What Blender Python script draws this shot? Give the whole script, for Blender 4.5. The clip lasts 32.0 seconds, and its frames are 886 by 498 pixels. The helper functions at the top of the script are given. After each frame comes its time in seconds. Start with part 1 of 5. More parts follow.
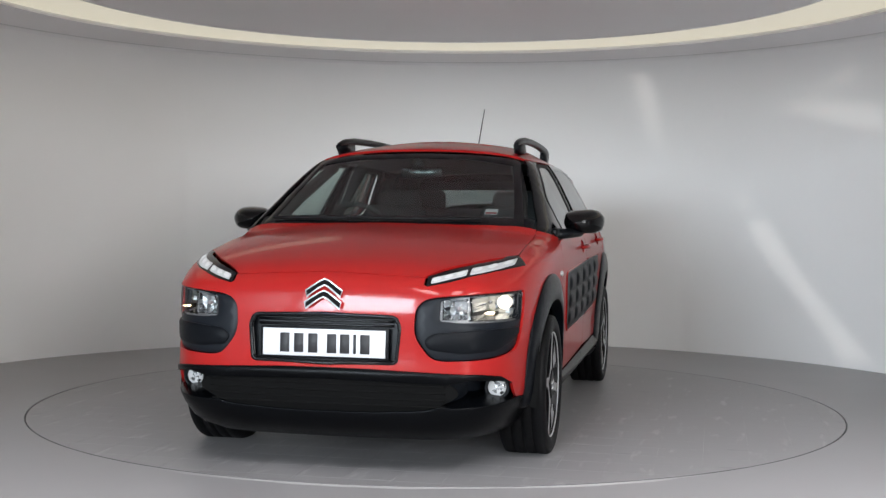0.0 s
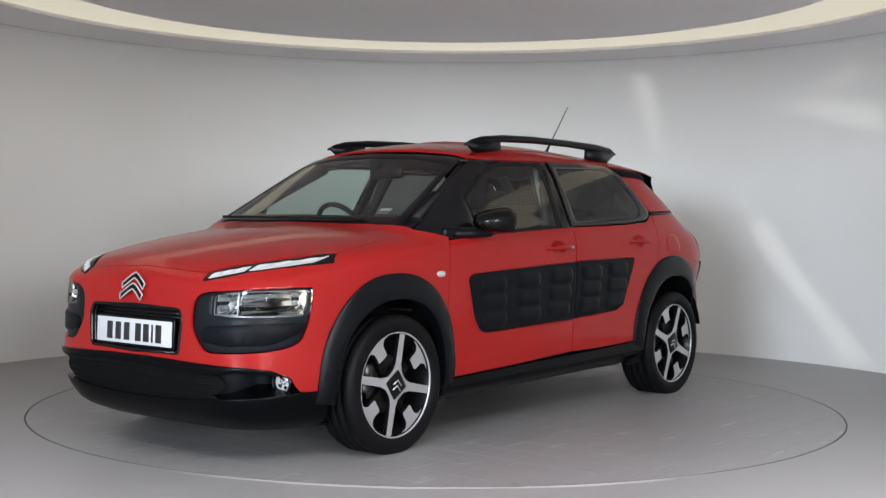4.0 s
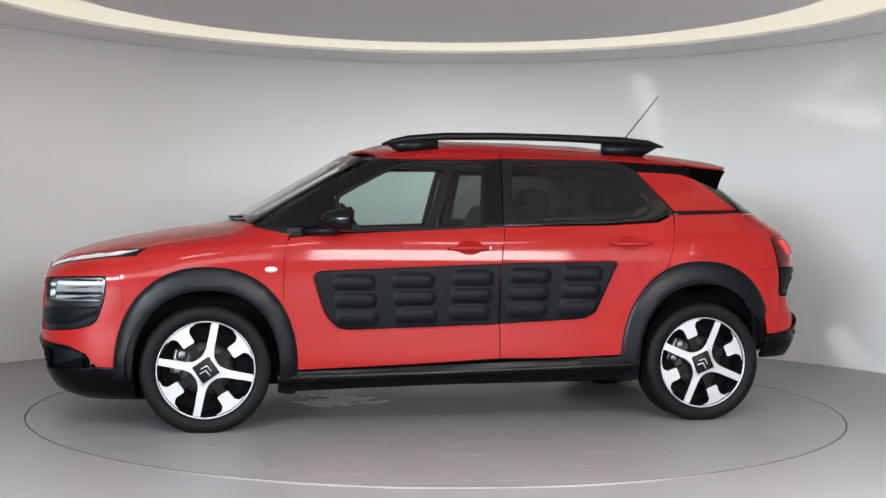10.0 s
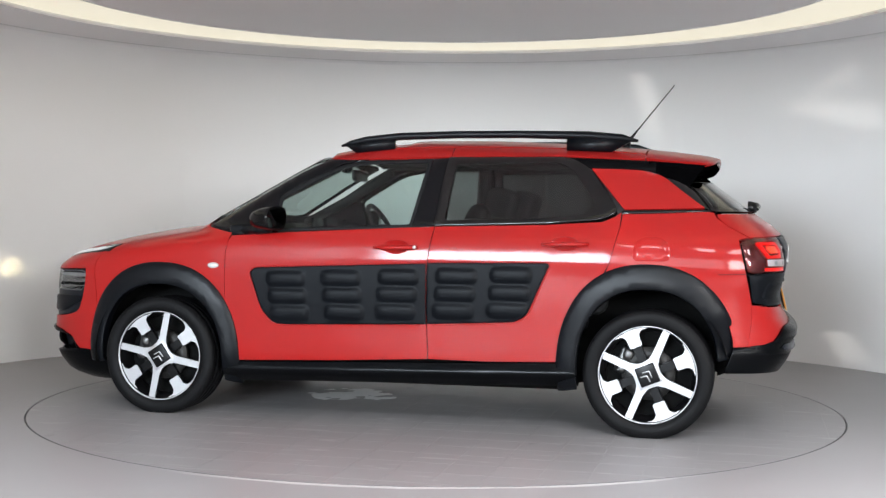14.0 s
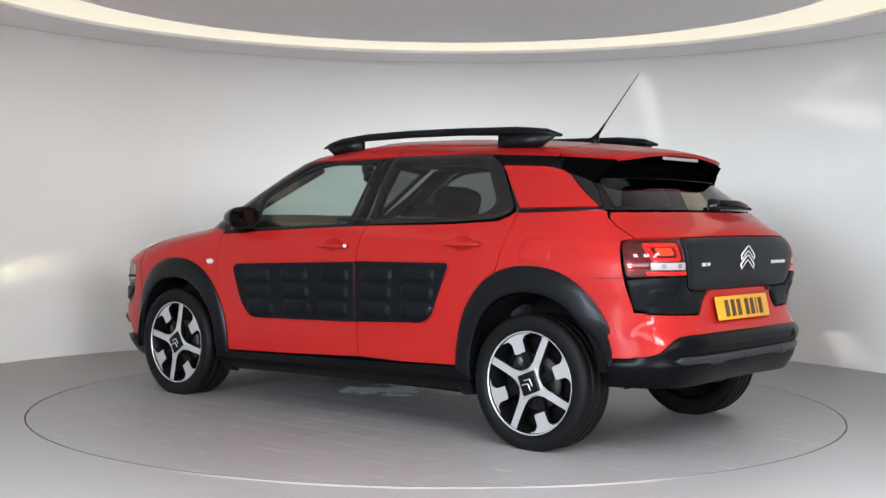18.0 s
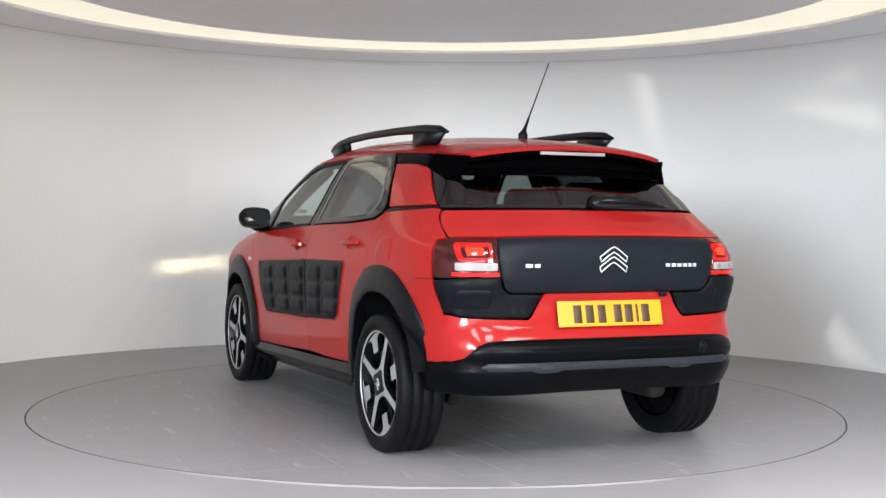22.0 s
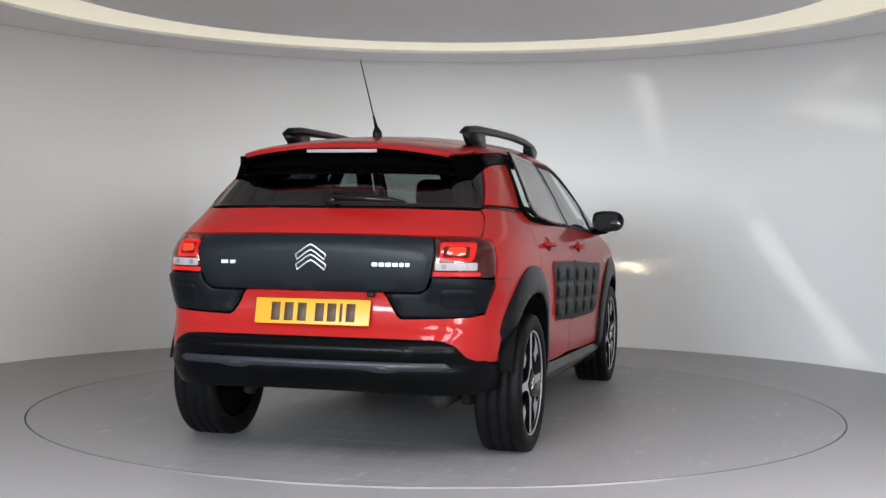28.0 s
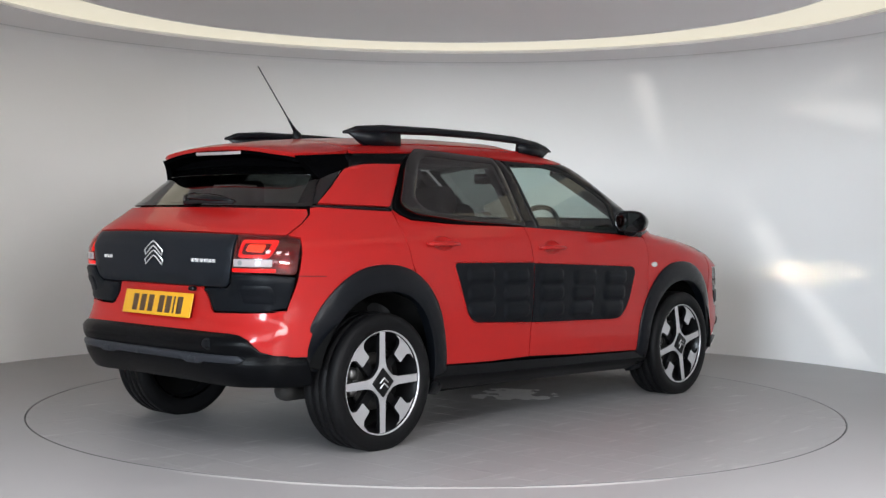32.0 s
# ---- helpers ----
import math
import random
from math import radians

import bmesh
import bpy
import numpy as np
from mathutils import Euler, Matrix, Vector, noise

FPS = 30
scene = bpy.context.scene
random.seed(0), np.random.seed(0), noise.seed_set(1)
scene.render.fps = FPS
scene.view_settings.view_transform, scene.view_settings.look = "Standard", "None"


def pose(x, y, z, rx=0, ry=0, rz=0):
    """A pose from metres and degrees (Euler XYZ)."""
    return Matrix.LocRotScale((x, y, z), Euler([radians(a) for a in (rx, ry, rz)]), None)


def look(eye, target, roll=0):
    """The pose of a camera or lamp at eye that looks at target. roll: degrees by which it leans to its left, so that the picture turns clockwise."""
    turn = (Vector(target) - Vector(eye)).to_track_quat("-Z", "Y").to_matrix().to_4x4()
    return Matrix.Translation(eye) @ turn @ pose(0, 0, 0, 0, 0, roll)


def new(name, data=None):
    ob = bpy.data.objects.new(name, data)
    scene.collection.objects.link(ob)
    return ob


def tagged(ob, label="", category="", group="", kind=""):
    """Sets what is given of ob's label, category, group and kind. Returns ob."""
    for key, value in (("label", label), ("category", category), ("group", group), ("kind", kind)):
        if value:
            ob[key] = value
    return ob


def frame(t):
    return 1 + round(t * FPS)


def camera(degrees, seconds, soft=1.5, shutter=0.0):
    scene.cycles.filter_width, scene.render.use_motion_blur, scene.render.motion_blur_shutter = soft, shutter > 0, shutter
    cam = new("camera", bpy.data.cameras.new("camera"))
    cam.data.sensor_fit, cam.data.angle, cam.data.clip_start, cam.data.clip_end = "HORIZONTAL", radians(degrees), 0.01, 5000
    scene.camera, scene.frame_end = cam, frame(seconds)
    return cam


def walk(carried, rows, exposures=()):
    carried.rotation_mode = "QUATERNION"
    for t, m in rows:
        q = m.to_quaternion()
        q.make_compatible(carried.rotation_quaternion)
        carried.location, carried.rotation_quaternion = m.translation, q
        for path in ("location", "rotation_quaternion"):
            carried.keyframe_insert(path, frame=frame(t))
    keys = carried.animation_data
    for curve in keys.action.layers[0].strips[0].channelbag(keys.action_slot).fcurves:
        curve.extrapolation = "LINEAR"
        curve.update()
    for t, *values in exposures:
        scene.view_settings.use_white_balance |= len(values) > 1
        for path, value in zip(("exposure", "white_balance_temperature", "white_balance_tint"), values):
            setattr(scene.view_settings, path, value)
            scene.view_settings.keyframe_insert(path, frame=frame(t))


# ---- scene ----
# levels of the light
EXPOSURES = ((0.0, 0.19), (3.0, 0.15), (6.0, 0.57), (8.0, 0.57), (11.0, 0.59), (13.0, 0.63), (17.0, 0.75), (20.0, 0.78), (24.2, 0.68), (25.0, 0.50), (28.0, 0.40), (29.2, 0.40), (30.0, 0.49), (32.0, 0.53))
WIN_W, TOP_W, RING_E, HEAD_E, BEAM_E, SUN_E = 1330.0, 770.0, 0.44, 1.6, 32000.0, 0.42
# ---------------------------------------------------------------- camera: fixed, looking into a round photo booth
cam = camera(39.70, 32.0, soft=1.4)
EYE = (0.0, -7.056, 1.0595)
AIM = look(EYE, (EYE[0] + 0.003964, EYE[1] + 0.999674, EYE[2] - 0.025220), 0.580)
walk(cam, [(0.0, AIM), (32.0, AIM)], exposures=EXPOSURES)

# ---------------------------------------------------------------- daylight and lamps
world = bpy.data.worlds.new("world")
scene.world = world
world.use_nodes = True
wn = world.node_tree.nodes
sky = wn.new("ShaderNodeTexSky")
sky.sky_type = "NISHITA"
sky.sun_disc = False
sky.sun_elevation, sky.sun_rotation = radians(1.5), radians(205)
world.node_tree.links.new(sky.outputs[0], wn["Background"].inputs[0])
wn["Background"].inputs[1].default_value = 0.10


def area(name, m, sx, sy, watts, colour):
    data = bpy.data.lights.new(name, "AREA")
    data.shape, data.size, data.size_y, data.energy, data.color = "RECTANGLE", sx, sy, watts, colour
    ob = new(name, data)
    ob.matrix_world = m
    return ob


# unseen fill lamps added in the hall: overhead, and before its blinded shop window
for sx in (-1.0, 1.4, 3.8):
    area("skylight_light", pose(sx, -6.0, 4.96), 1.1, 6.0, TOP_W / 3, (0.96, 0.95, 0.98))
# fill lamps added inside the windows, set high to even the booth wall
area("window_light", look((-7.9, -17.85, 3.4), (-7.9, 0.0, 3.4)), 5.8, 2.8, WIN_W * 1.26, (0.79, 0.90, 1.0))
area("window_light", look((7.6, -17.85, 3.4), (7.6, 0.0, 3.4)), 5.8, 2.8, WIN_W * 0.74, (0.925, 0.93, 0.935))
area("window_light", look((-0.6, -17.85, 3.4), (-0.6, 0.0, 3.4)), 8.4, 2.8, WIN_W * 0.19, (0.86, 0.92, 0.99))
# low sun that slips through gaps cut in an unseen sheet
SUN_WAY = Vector((0.42, 0.907, -0.018)).normalized()
sun = new("sun", bpy.data.lights.new("sun", "SUN"))
sun.data.energy, sun.data.angle, sun.data.color = SUN_E, radians(0.3), (1.0, 0.97, 0.93)
sun.matrix_world = look((0, 0, 0), SUN_WAY)

# ---------------------------------------------------------------- materials
def mat(name, colour, rough=0.5, metal=0.0, **kw):
    m = bpy.data.materials.new(name)
    m.use_nodes = True
    b = m.node_tree.nodes["Principled BSDF"]
    b.inputs["Base Color"].default_value = (*colour, 1)
    b.inputs["Roughness"].default_value = rough
    b.inputs["Metallic"].default_value = metal
    for k, v in kw.items():
        b.inputs[k.replace("_", " ")].default_value = v
    return m


def vary(m, scale, amount, rough_amount=0.0, bump=0.0, bump_scale=200.0, detail=4.0, stretch=(1, 1, 1)):
    """Mottle a material's colour and gloss at one scale and give it a fine grain at another."""
    nt = m.node_tree
    n, link = nt.nodes, nt.links.new
    b = n["Principled BSDF"]
    co = n.new("ShaderNodeTexCoord")
    mp = n.new("ShaderNodeMapping")
    mp.inputs["Scale"].default_value = stretch
    link(co.outputs["Object"], mp.inputs[0])
    t = n.new("ShaderNodeTexNoise")
    t.inputs["Scale"].default_value, t.inputs["Detail"].default_value = scale, detail
    link(mp.outputs[0], t.inputs["Vector"])
    base = tuple(b.inputs["Base Color"].default_value)
    mix = n.new("ShaderNodeMix")
    mix.data_type = "RGBA"
    mix.inputs[6].default_value = tuple(min(1, c * (1 - amount)) for c in base[:3]) + (1,)
    mix.inputs[7].default_value = tuple(min(1, c * (1 + amount)) for c in base[:3]) + (1,)
    link(t.outputs["Fac"], mix.inputs[0])
    link(mix.outputs[2], b.inputs["Base Color"])
    if rough_amount:
        r = n.new("ShaderNodeMapRange")
        v = b.inputs["Roughness"].default_value
        r.inputs["To Min"].default_value, r.inputs["To Max"].default_value = max(0, v - rough_amount), min(1, v + rough_amount)
        link(t.outputs["Fac"], r.inputs[0])
        link(r.outputs[0], b.inputs["Roughness"])
    if bump:
        f = n.new("ShaderNodeTexNoise")
        f.inputs["Scale"].default_value, f.inputs["Detail"].default_value = bump_scale, 3.0
        link(co.outputs["Object"], f.inputs["Vector"])
        bp = n.new("ShaderNodeBump")
        bp.inputs["Strength"].default_value, bp.inputs["Distance"].default_value = bump, 0.002
        link(f.outputs["Fac"], bp.inputs["Height"])
        link(bp.outputs[0], b.inputs["Normal"])
    return m


def glow(name, colour, strength, base=(0.8, 0.8, 0.8), rough=0.3):
    m = mat(name, base, rough)
    b = m.node_tree.nodes["Principled BSDF"]
    b.inputs["Emission Color"].default_value = (*colour, 1)
    b.inputs["Emission Strength"].default_value = strength
    return m


def sheer(name, tint, gloss=1.0):
    """A thin pane: tinted see-through with a clear surface gloss."""
    m = bpy.data.materials.new(name)
    m.use_nodes = True
    n, link = m.node_tree.nodes, m.node_tree.links.new
    n.remove(n["Principled BSDF"])
    tr, gl, mx, fr = n.new("ShaderNodeBsdfTransparent"), n.new("ShaderNodeBsdfGlossy"), n.new("ShaderNodeMixShader"), n.new("ShaderNodeLayerWeight")
    po, mr = n.new("ShaderNodeMath"), n.new("ShaderNodeMapRange")
    po.operation = "POWER"
    po.inputs[1].default_value = 4.0
    mr.inputs["To Min"].default_value, mr.inputs["To Max"].default_value = 0.055, 0.85
    tr.inputs[0].default_value = (*tint, 1)
    gl.inputs["Roughness"].default_value = 0.02
    gl.inputs[0].default_value = (gloss, gloss, gloss, 1)
    fr.inputs["Blend"].default_value = 0.5
    link(fr.outputs["Facing"], po.inputs[0])
    link(po.outputs[0], mr.inputs[0])
    link(mr.outputs[0], mx.inputs[0])
    link(tr.outputs[0], mx.inputs[1])
    link(gl.outputs[0], mx.inputs[2])
    link(mx.outputs[0], n["Material Output"].inputs[0])
    return m


RED = vary(mat("red_paint", (0.345, 0.0120, 0.0108), 0.34, 0.0, Coat_Weight=0.55, Coat_Roughness=0.07, Specular_IOR_Level=0.05), 900, 0.06)
PLASTIC = vary(mat("black_moulded_plastic", (0.0030, 0.0038, 0.0054), 0.32, Specular_IOR_Level=0.20), 6, 0.10, 0.012, 0.12, 900)
# grained bumper black, lightened and blued for the light the scoop catches
SCOOP = vary(mat("lit_scoop_black_plastic", (0.0060, 0.0078, 0.0110), 0.42, Specular_IOR_Level=0.16), 8, 0.15, 0.05, 0.15, 900)
BUMPMAT = vary(mat("soft_black_plastic", (0.0042, 0.0052, 0.0070), 0.40, Specular_IOR_Level=0.11), 8, 0.15, 0.05, 0.15, 900)
BLACKPRINT = mat("black_printed_glass", (0.0014, 0.0014, 0.0016), 0.5, Specular_IOR_Level=0.0)
GLOSSPRINT = mat("gloss_black_glass_border", (0.0016, 0.0016, 0.0018), 0.02, Specular_IOR_Level=0.66)
SILLBLACK = vary(mat("gloss_black_sill", (0.0022, 0.0024, 0.003), 0.18, Specular_IOR_Level=0.10), 6, 0.2, 0.04)
BELTGREY = vary(mat("pale_belt_webbing", (0.30, 0.30, 0.29), 0.8), 60, 0.1)
PIANO = mat("gloss_black", (0.005, 0.005, 0.006), 0.14, Specular_IOR_Level=0.25)
SATIN = vary(mat("satin_dark_grey", (0.0075, 0.0095, 0.0130), 0.36, Specular_IOR_Level=0.18), 5, 0.1, 0.05)
DARK = mat("dark_cavity", (0.004, 0.004, 0.004), 0.8, Specular_IOR_Level=0.1)
GASKET = mat("rubber_seal", (0.008, 0.008, 0.009), 0.6, Specular_IOR_Level=0.2)
STRIP = vary(mat("satin_grey_bumper_strip", (0.018, 0.020, 0.025), 0.32, Specular_IOR_Level=0.3), 7, 0.1, 0.04)
DISCSTEEL = vary(mat("dull_brake_disc", (0.030, 0.029, 0.028), 0.5, 0.6), 30, 0.2, 0.1)
LAMPGREY = mat("lamp_bezel_grey", (0.22, 0.22, 0.225), 0.3, 0.5, Specular_IOR_Level=0.3)
CASE = mat("gloss_black_mirror_case", (0.003, 0.003, 0.0035), 0.08, Specular_IOR_Level=0.28)
BUMPERBLACK = vary(mat("black_bumper_plastic", (0.0016, 0.0019, 0.0025), 0.25, Specular_IOR_Level=0.10), 6, 0.15, 0.05, 0.15, 900)
MATTBLACK = mat("matt_black_plastic", (0.003, 0.003, 0.0035), 0.5, Specular_IOR_Level=0.05)
TYRE = vary(mat("tyre_rubber", (0.005, 0.005, 0.0055), 0.52, Specular_IOR_Level=0.12), 14, 0.25, 0.1, 0.2, 300)


def tread(m):
    """Cross cuts on the running face of a tyre that turns round its own y axis."""
    nt = m.node_tree
    n, link = nt.nodes, nt.links.new
    co, sep = n.new("ShaderNodeTexCoord"), n.new("ShaderNodeSeparateXYZ")
    link(co.outputs["Object"], sep.inputs[0])

    def op(kind, a, b=None):
        k = n.new("ShaderNodeMath")
        k.operation = kind
        for i, v in enumerate((a, b)):
            if v is None:
                continue
            if isinstance(v, (int, float)):
                k.inputs[i].default_value = v
            else:
                link(v, k.inputs[i])
        return k.outputs[0]
    x, y, z = sep.outputs[0], sep.outputs[1], sep.outputs[2]
    turn = op("MULTIPLY", op("ARCTAN2", z, x), 64.0)
    cut = op("GREATER_THAN", op("SINE", op("ADD", turn, op("MULTIPLY", op("ABSOLUTE", y), 70.0))), 0.72)
    outer = op("GREATER_THAN", op("ADD", op("MULTIPLY", x, x), op("MULTIPLY", z, z)), 0.0945)
    height = op("MULTIPLY", op("MULTIPLY", cut, outer), -1.0)
    b = n["Principled BSDF"]
    bp = n.new("ShaderNodeBump")
    bp.inputs["Strength"].default_value, bp.inputs["Distance"].default_value = 0.8, 0.004
    link(height, bp.inputs["Height"])
    old = b.inputs["Normal"].links
    if old:
        link(old[0].from_socket, bp.inputs["Normal"])
    link(bp.outputs[0], b.inputs["Normal"])
    return m


tread(TYRE)
CUT = mat("machined_alloy", (0.50, 0.50, 0.51), 0.38, 0.6)
RIMBLACK = mat("black_alloy", (0.0045, 0.0045, 0.005), 0.28, 0.0, Specular_IOR_Level=0.2)
STEEL = vary(mat("brake_steel", (0.16, 0.158, 0.155), 0.38, 0.9), 30, 0.2, 0.1)
EXHAUST = mat("sooty_steel", (0.012, 0.011, 0.010), 0.7)
SILVER = mat("bright_badge_metal", (0.86, 0.87, 0.88), 0.25, 0.6)
GLASS = sheer("clear_glass", (0.65, 0.745, 0.715))
PRIVACY = sheer("privacy_glass", (0.14, 0.15, 0.146))
REARGLASS = sheer("tinted_rear_glass", (0.22, 0.24, 0.235))
LENS = sheer("lamp_cover", (0.96, 0.97, 0.97), 0.15)
REDLENS = sheer("red_lamp_cover", (0.85, 0.16, 0.14))
MIRROR = mat("mirror_glass", (0.02, 0.022, 0.022), 0.02, 1.0)
WHITEPLATE = vary(mat("white_plate", (0.62, 0.63, 0.65), 0.35), 40, 0.02)
YELLOWPLATE = vary(mat("yellow_plate", (0.62, 0.31, 0.012), 0.35), 40, 0.02)
INK = mat("plate_ink", (0.02, 0.02, 0.022), 0.5)
INKBROWN = mat("plate_ink_brown", (0.06, 0.03, 0.012), 0.5)
CLOTH = vary(mat("seat_cloth", (0.018, 0.019, 0.021), 0.9), 30, 0.3, 0, 0.4, 500)
TRIM = vary(mat("cabin_trim", (0.012, 0.0125, 0.013), 0.6), 9, 0.15, 0, 0.2, 400)
LINING = vary(mat("roof_lining", (0.12, 0.12, 0.118), 0.9), 20, 0.05)
REFLECTOR = mat("lamp_reflector", (0.42, 0.43, 0.44), 0.30, 0.8)
CHAMBER = mat("lamp_bowl_metal", (0.36, 0.37, 0.38), 0.18, 1.0)
REDPLASTIC = mat("red_lamp_plastic", (0.045, 0.004, 0.004), 0.25, Coat_Weight=0.4)
CLEARPLASTIC = mat("clear_lamp_plastic", (0.36, 0.31, 0.31), 0.30, Specular_IOR_Level=0.2)
LED = glow("led_white", (0.95, 0.97, 1.0), 0.34, (0.3, 0.3, 0.3))
LEDCASE = glow("led_light_guide", (0.95, 0.97, 1.0), 0.09, (0.40, 0.41, 0.41), 0.30)
REPEATER = mat("clear_indicator_plastic", (0.62, 0.61, 0.60), 0.15, 0.3, Coat_Weight=0.6)
# added emitter, far brighter than the bulb, for the headlamp patch on the wall
SLOT = glow("beam_emitter_glow", (1.0, 0.76, 0.47), BEAM_E)
BEAM = glow("headlamp_bulb", (1.0, 0.90, 0.72), HEAD_E)
FOGBULB = glow("fog_bulb", (0.96, 0.98, 1.0), 0.20, (0.45, 0.45, 0.46))
TAILGLOW = glow("tail_lamp_glow", (1.0, 0.30, 0.10), 1.2, (0.4, 0.02, 0.02))
TAILGLOW2 = glow("tail_bar_glow", (1.0, 0.03, 0.02), 0.50, (0.4, 0.01, 0.01))

WALL = vary(mat("booth_wall_paint", (0.900, 0.887, 0.870), 0.60, Specular_IOR_Level=0.02), 1.2, 0.015, 0.05, 0.05, 120)
CEIL = vary(mat("ceiling_paint", (0.85, 0.825, 0.83), 0.42), 1.0, 0.02)
CORNICE = mat("cornice_paint", (0.90, 0.89, 0.88), 0.22)
RINGLIGHT = glow("ring_light_diffuser", (1.0, 0.92, 0.72), RING_E, (0.28, 0.28, 0.26))
HALLWALL = vary(mat("hall_paint", (0.42, 0.425, 0.43), 0.7), 1.0, 0.03)


def floor_mat(name, colour, deck):
    m = mat(name, colour, 0.42)
    nt = m.node_tree
    n, link = nt.nodes, nt.links.new
    b = n["Principled BSDF"]
    co = n.new("ShaderNodeTexCoord")
    big, fine = n.new("ShaderNodeTexNoise"), n.new("ShaderNodeTexNoise")
    big.inputs["Scale"].default_value, big.inputs["Detail"].default_value = 1.7, 5
    fine.inputs["Scale"].default_value, fine.inputs["Detail"].default_value = 55, 3
    for t in (big, fine):
        link(co.outputs["Object"], t.inputs["Vector"])
    mix = n.new("ShaderNodeMix")
    mix.data_type = "RGBA"
    mix.inputs[6].default_value = (*[c * 0.90 for c in colour], 1)
    mix.inputs[7].default_value = (*[c * 1.09 for c in colour], 1)
    link(big.outputs["Fac"], mix.inputs[0])
    out = mix.outputs[2]
    if deck:
        # a flaked pale patch under the car and scattered dark scuffs
        spot = n.new("ShaderNodeMapping")
        spot.inputs["Location"].default_value = (-0.56, 0.12, 0)
        link(co.outputs["Object"], spot.inputs[0])
        ln = n.new("ShaderNodeVectorMath")
        ln.operation = "LENGTH"
        link(spot.outputs[0], ln.inputs[0])
        fl = n.new("ShaderNodeTexNoise")
        fl.inputs["Scale"].default_value, fl.inputs["Detail"].default_value = 5.0, 4.0
        link(co.outputs["Object"], fl.inputs["Vector"])
        near = n.new("ShaderNodeMapRange")
        near.inputs["From Min"].default_value, near.inputs["From Max"].default_value = 0.52, 0.16
        near.inputs["To Min"].default_value, near.inputs["To Max"].default_value = 0.0, 0.76
        link(ln.outputs["Value"], near.inputs[0])
        both_ = n.new("ShaderNodeMath")
        both_.operation = "MULTIPLY"
        link(near.outputs[0], both_.inputs[0])
        link(fl.outputs["Fac"], both_.inputs[1])
        th = n.new("ShaderNodeMapRange")
        th.inputs["From Min"].default_value, th.inputs["From Max"].default_value = 0.312, 0.324
        link(both_.outputs[0], th.inputs[0])
        pale = n.new("ShaderNodeMix")
        pale.data_type = "RGBA"
        pale.inputs[7].default_value = (0.86, 0.86, 0.85, 1)
        link(th.outputs[0], pale.inputs[0])
        link(out, pale.inputs[6])
        sc = n.new("ShaderNodeTexNoise")
        sc.inputs["Scale"].default_value, sc.inputs["Detail"].default_value = 11.0, 2.0
        st = n.new("ShaderNodeMapping")
        st.inputs["Scale"].default_value = (1.0, 0.35, 1.0)
        link(co.outputs["Object"], st.inputs[0])
        link(st.outputs[0], sc.inputs["Vector"])
        sm = n.new("ShaderNodeMapRange")
        sm.inputs["From Min"].default_value, sm.inputs["From Max"].default_value = 0.70, 0.78
        sm.inputs["To Min"].default_value, sm.inputs["To Max"].default_value = 0.0, 0.30
        link(sc.outputs["Fac"], sm.inputs[0])
        dark = n.new("ShaderNodeMix")
        dark.data_type = "RGBA"
        dark.inputs[7].default_value = (0.10, 0.10, 0.10, 1)
        link(sm.outputs[0], dark.inputs[0])
        link(pale.outputs[2], dark.inputs[6])
        # pale dusty scrapes
        du = n.new("ShaderNodeTexNoise")
        du.inputs["Scale"].default_value, du.inputs["Detail"].default_value = 9.0, 6.0
        dm = n.new("ShaderNodeMapping")
        dm.inputs["Scale"].default_value = (0.4, 1.6, 1.0)
        dm.inputs["Rotation"].default_value = (0, 0, 0.5)
        link(co.outputs["Object"], dm.inputs[0])
        link(dm.outputs[0], du.inputs["Vector"])
        dr = n.new("ShaderNodeMapRange")
        dr.inputs["From Min"].default_value, dr.inputs["From Max"].default_value = 0.60, 0.72
        dr.inputs["To Min"].default_value, dr.inputs["To Max"].default_value = 0.0, 0.30
        link(du.outputs["Fac"], dr.inputs[0])
        dust = n.new("ShaderNodeMix")
        dust.data_type = "RGBA"
        dust.inputs[7].default_value = (0.60, 0.595, 0.59, 1)
        link(dr.outputs[0], dust.inputs[0])
        link(dark.outputs[2], dust.inputs[6])
        out = dust.outputs[2]
    else:
        # a pale scraped band along the lip of the turntable's pit
        flat = n.new("ShaderNodeVectorMath")
        flat.operation = "LENGTH"
        link(co.outputs["Object"], flat.inputs[0])
        sc = n.new("ShaderNodeTexNoise")
        sc.inputs["Scale"].default_value, sc.inputs["Detail"].default_value = 2.4, 5.0
        link(co.outputs["Object"], sc.inputs["Vector"])
        wob = n.new("ShaderNodeMath")
        wob.operation, wob.inputs[1].default_value, wob.inputs[2].default_value = "MULTIPLY_ADD", 0.075, 2.245
        link(sc.outputs["Fac"], wob.inputs[0])
        lip = n.new("ShaderNodeMath")
        lip.operation = "LESS_THAN"
        link(flat.outputs["Value"], lip.inputs[0])
        link(wob.outputs[0], lip.inputs[1])
        worn = n.new("ShaderNodeMath")
        worn.operation = "MULTIPLY"
        side = n.new("ShaderNodeSeparateXYZ")
        link(co.outputs["Object"], side.inputs[0])
        entry = n.new("ShaderNodeMapRange")
        entry.inputs["From Min"].default_value, entry.inputs["From Max"].default_value = -1.95, -2.15
        entry.inputs["To Min"].default_value, entry.inputs["To Max"].default_value = 0.0, 0.8
        link(side.outputs[1], entry.inputs[0])
        link(lip.outputs[0], worn.inputs[0])
        link(entry.outputs[0], worn.inputs[1])
        pale = n.new("ShaderNodeMix")
        pale.data_type = "RGBA"
        pale.inputs[7].default_value = (0.62, 0.615, 0.61, 1)
        link(worn.outputs[0], pale.inputs[0])
        link(out, pale.inputs[6])
        out = pale.outputs[2]
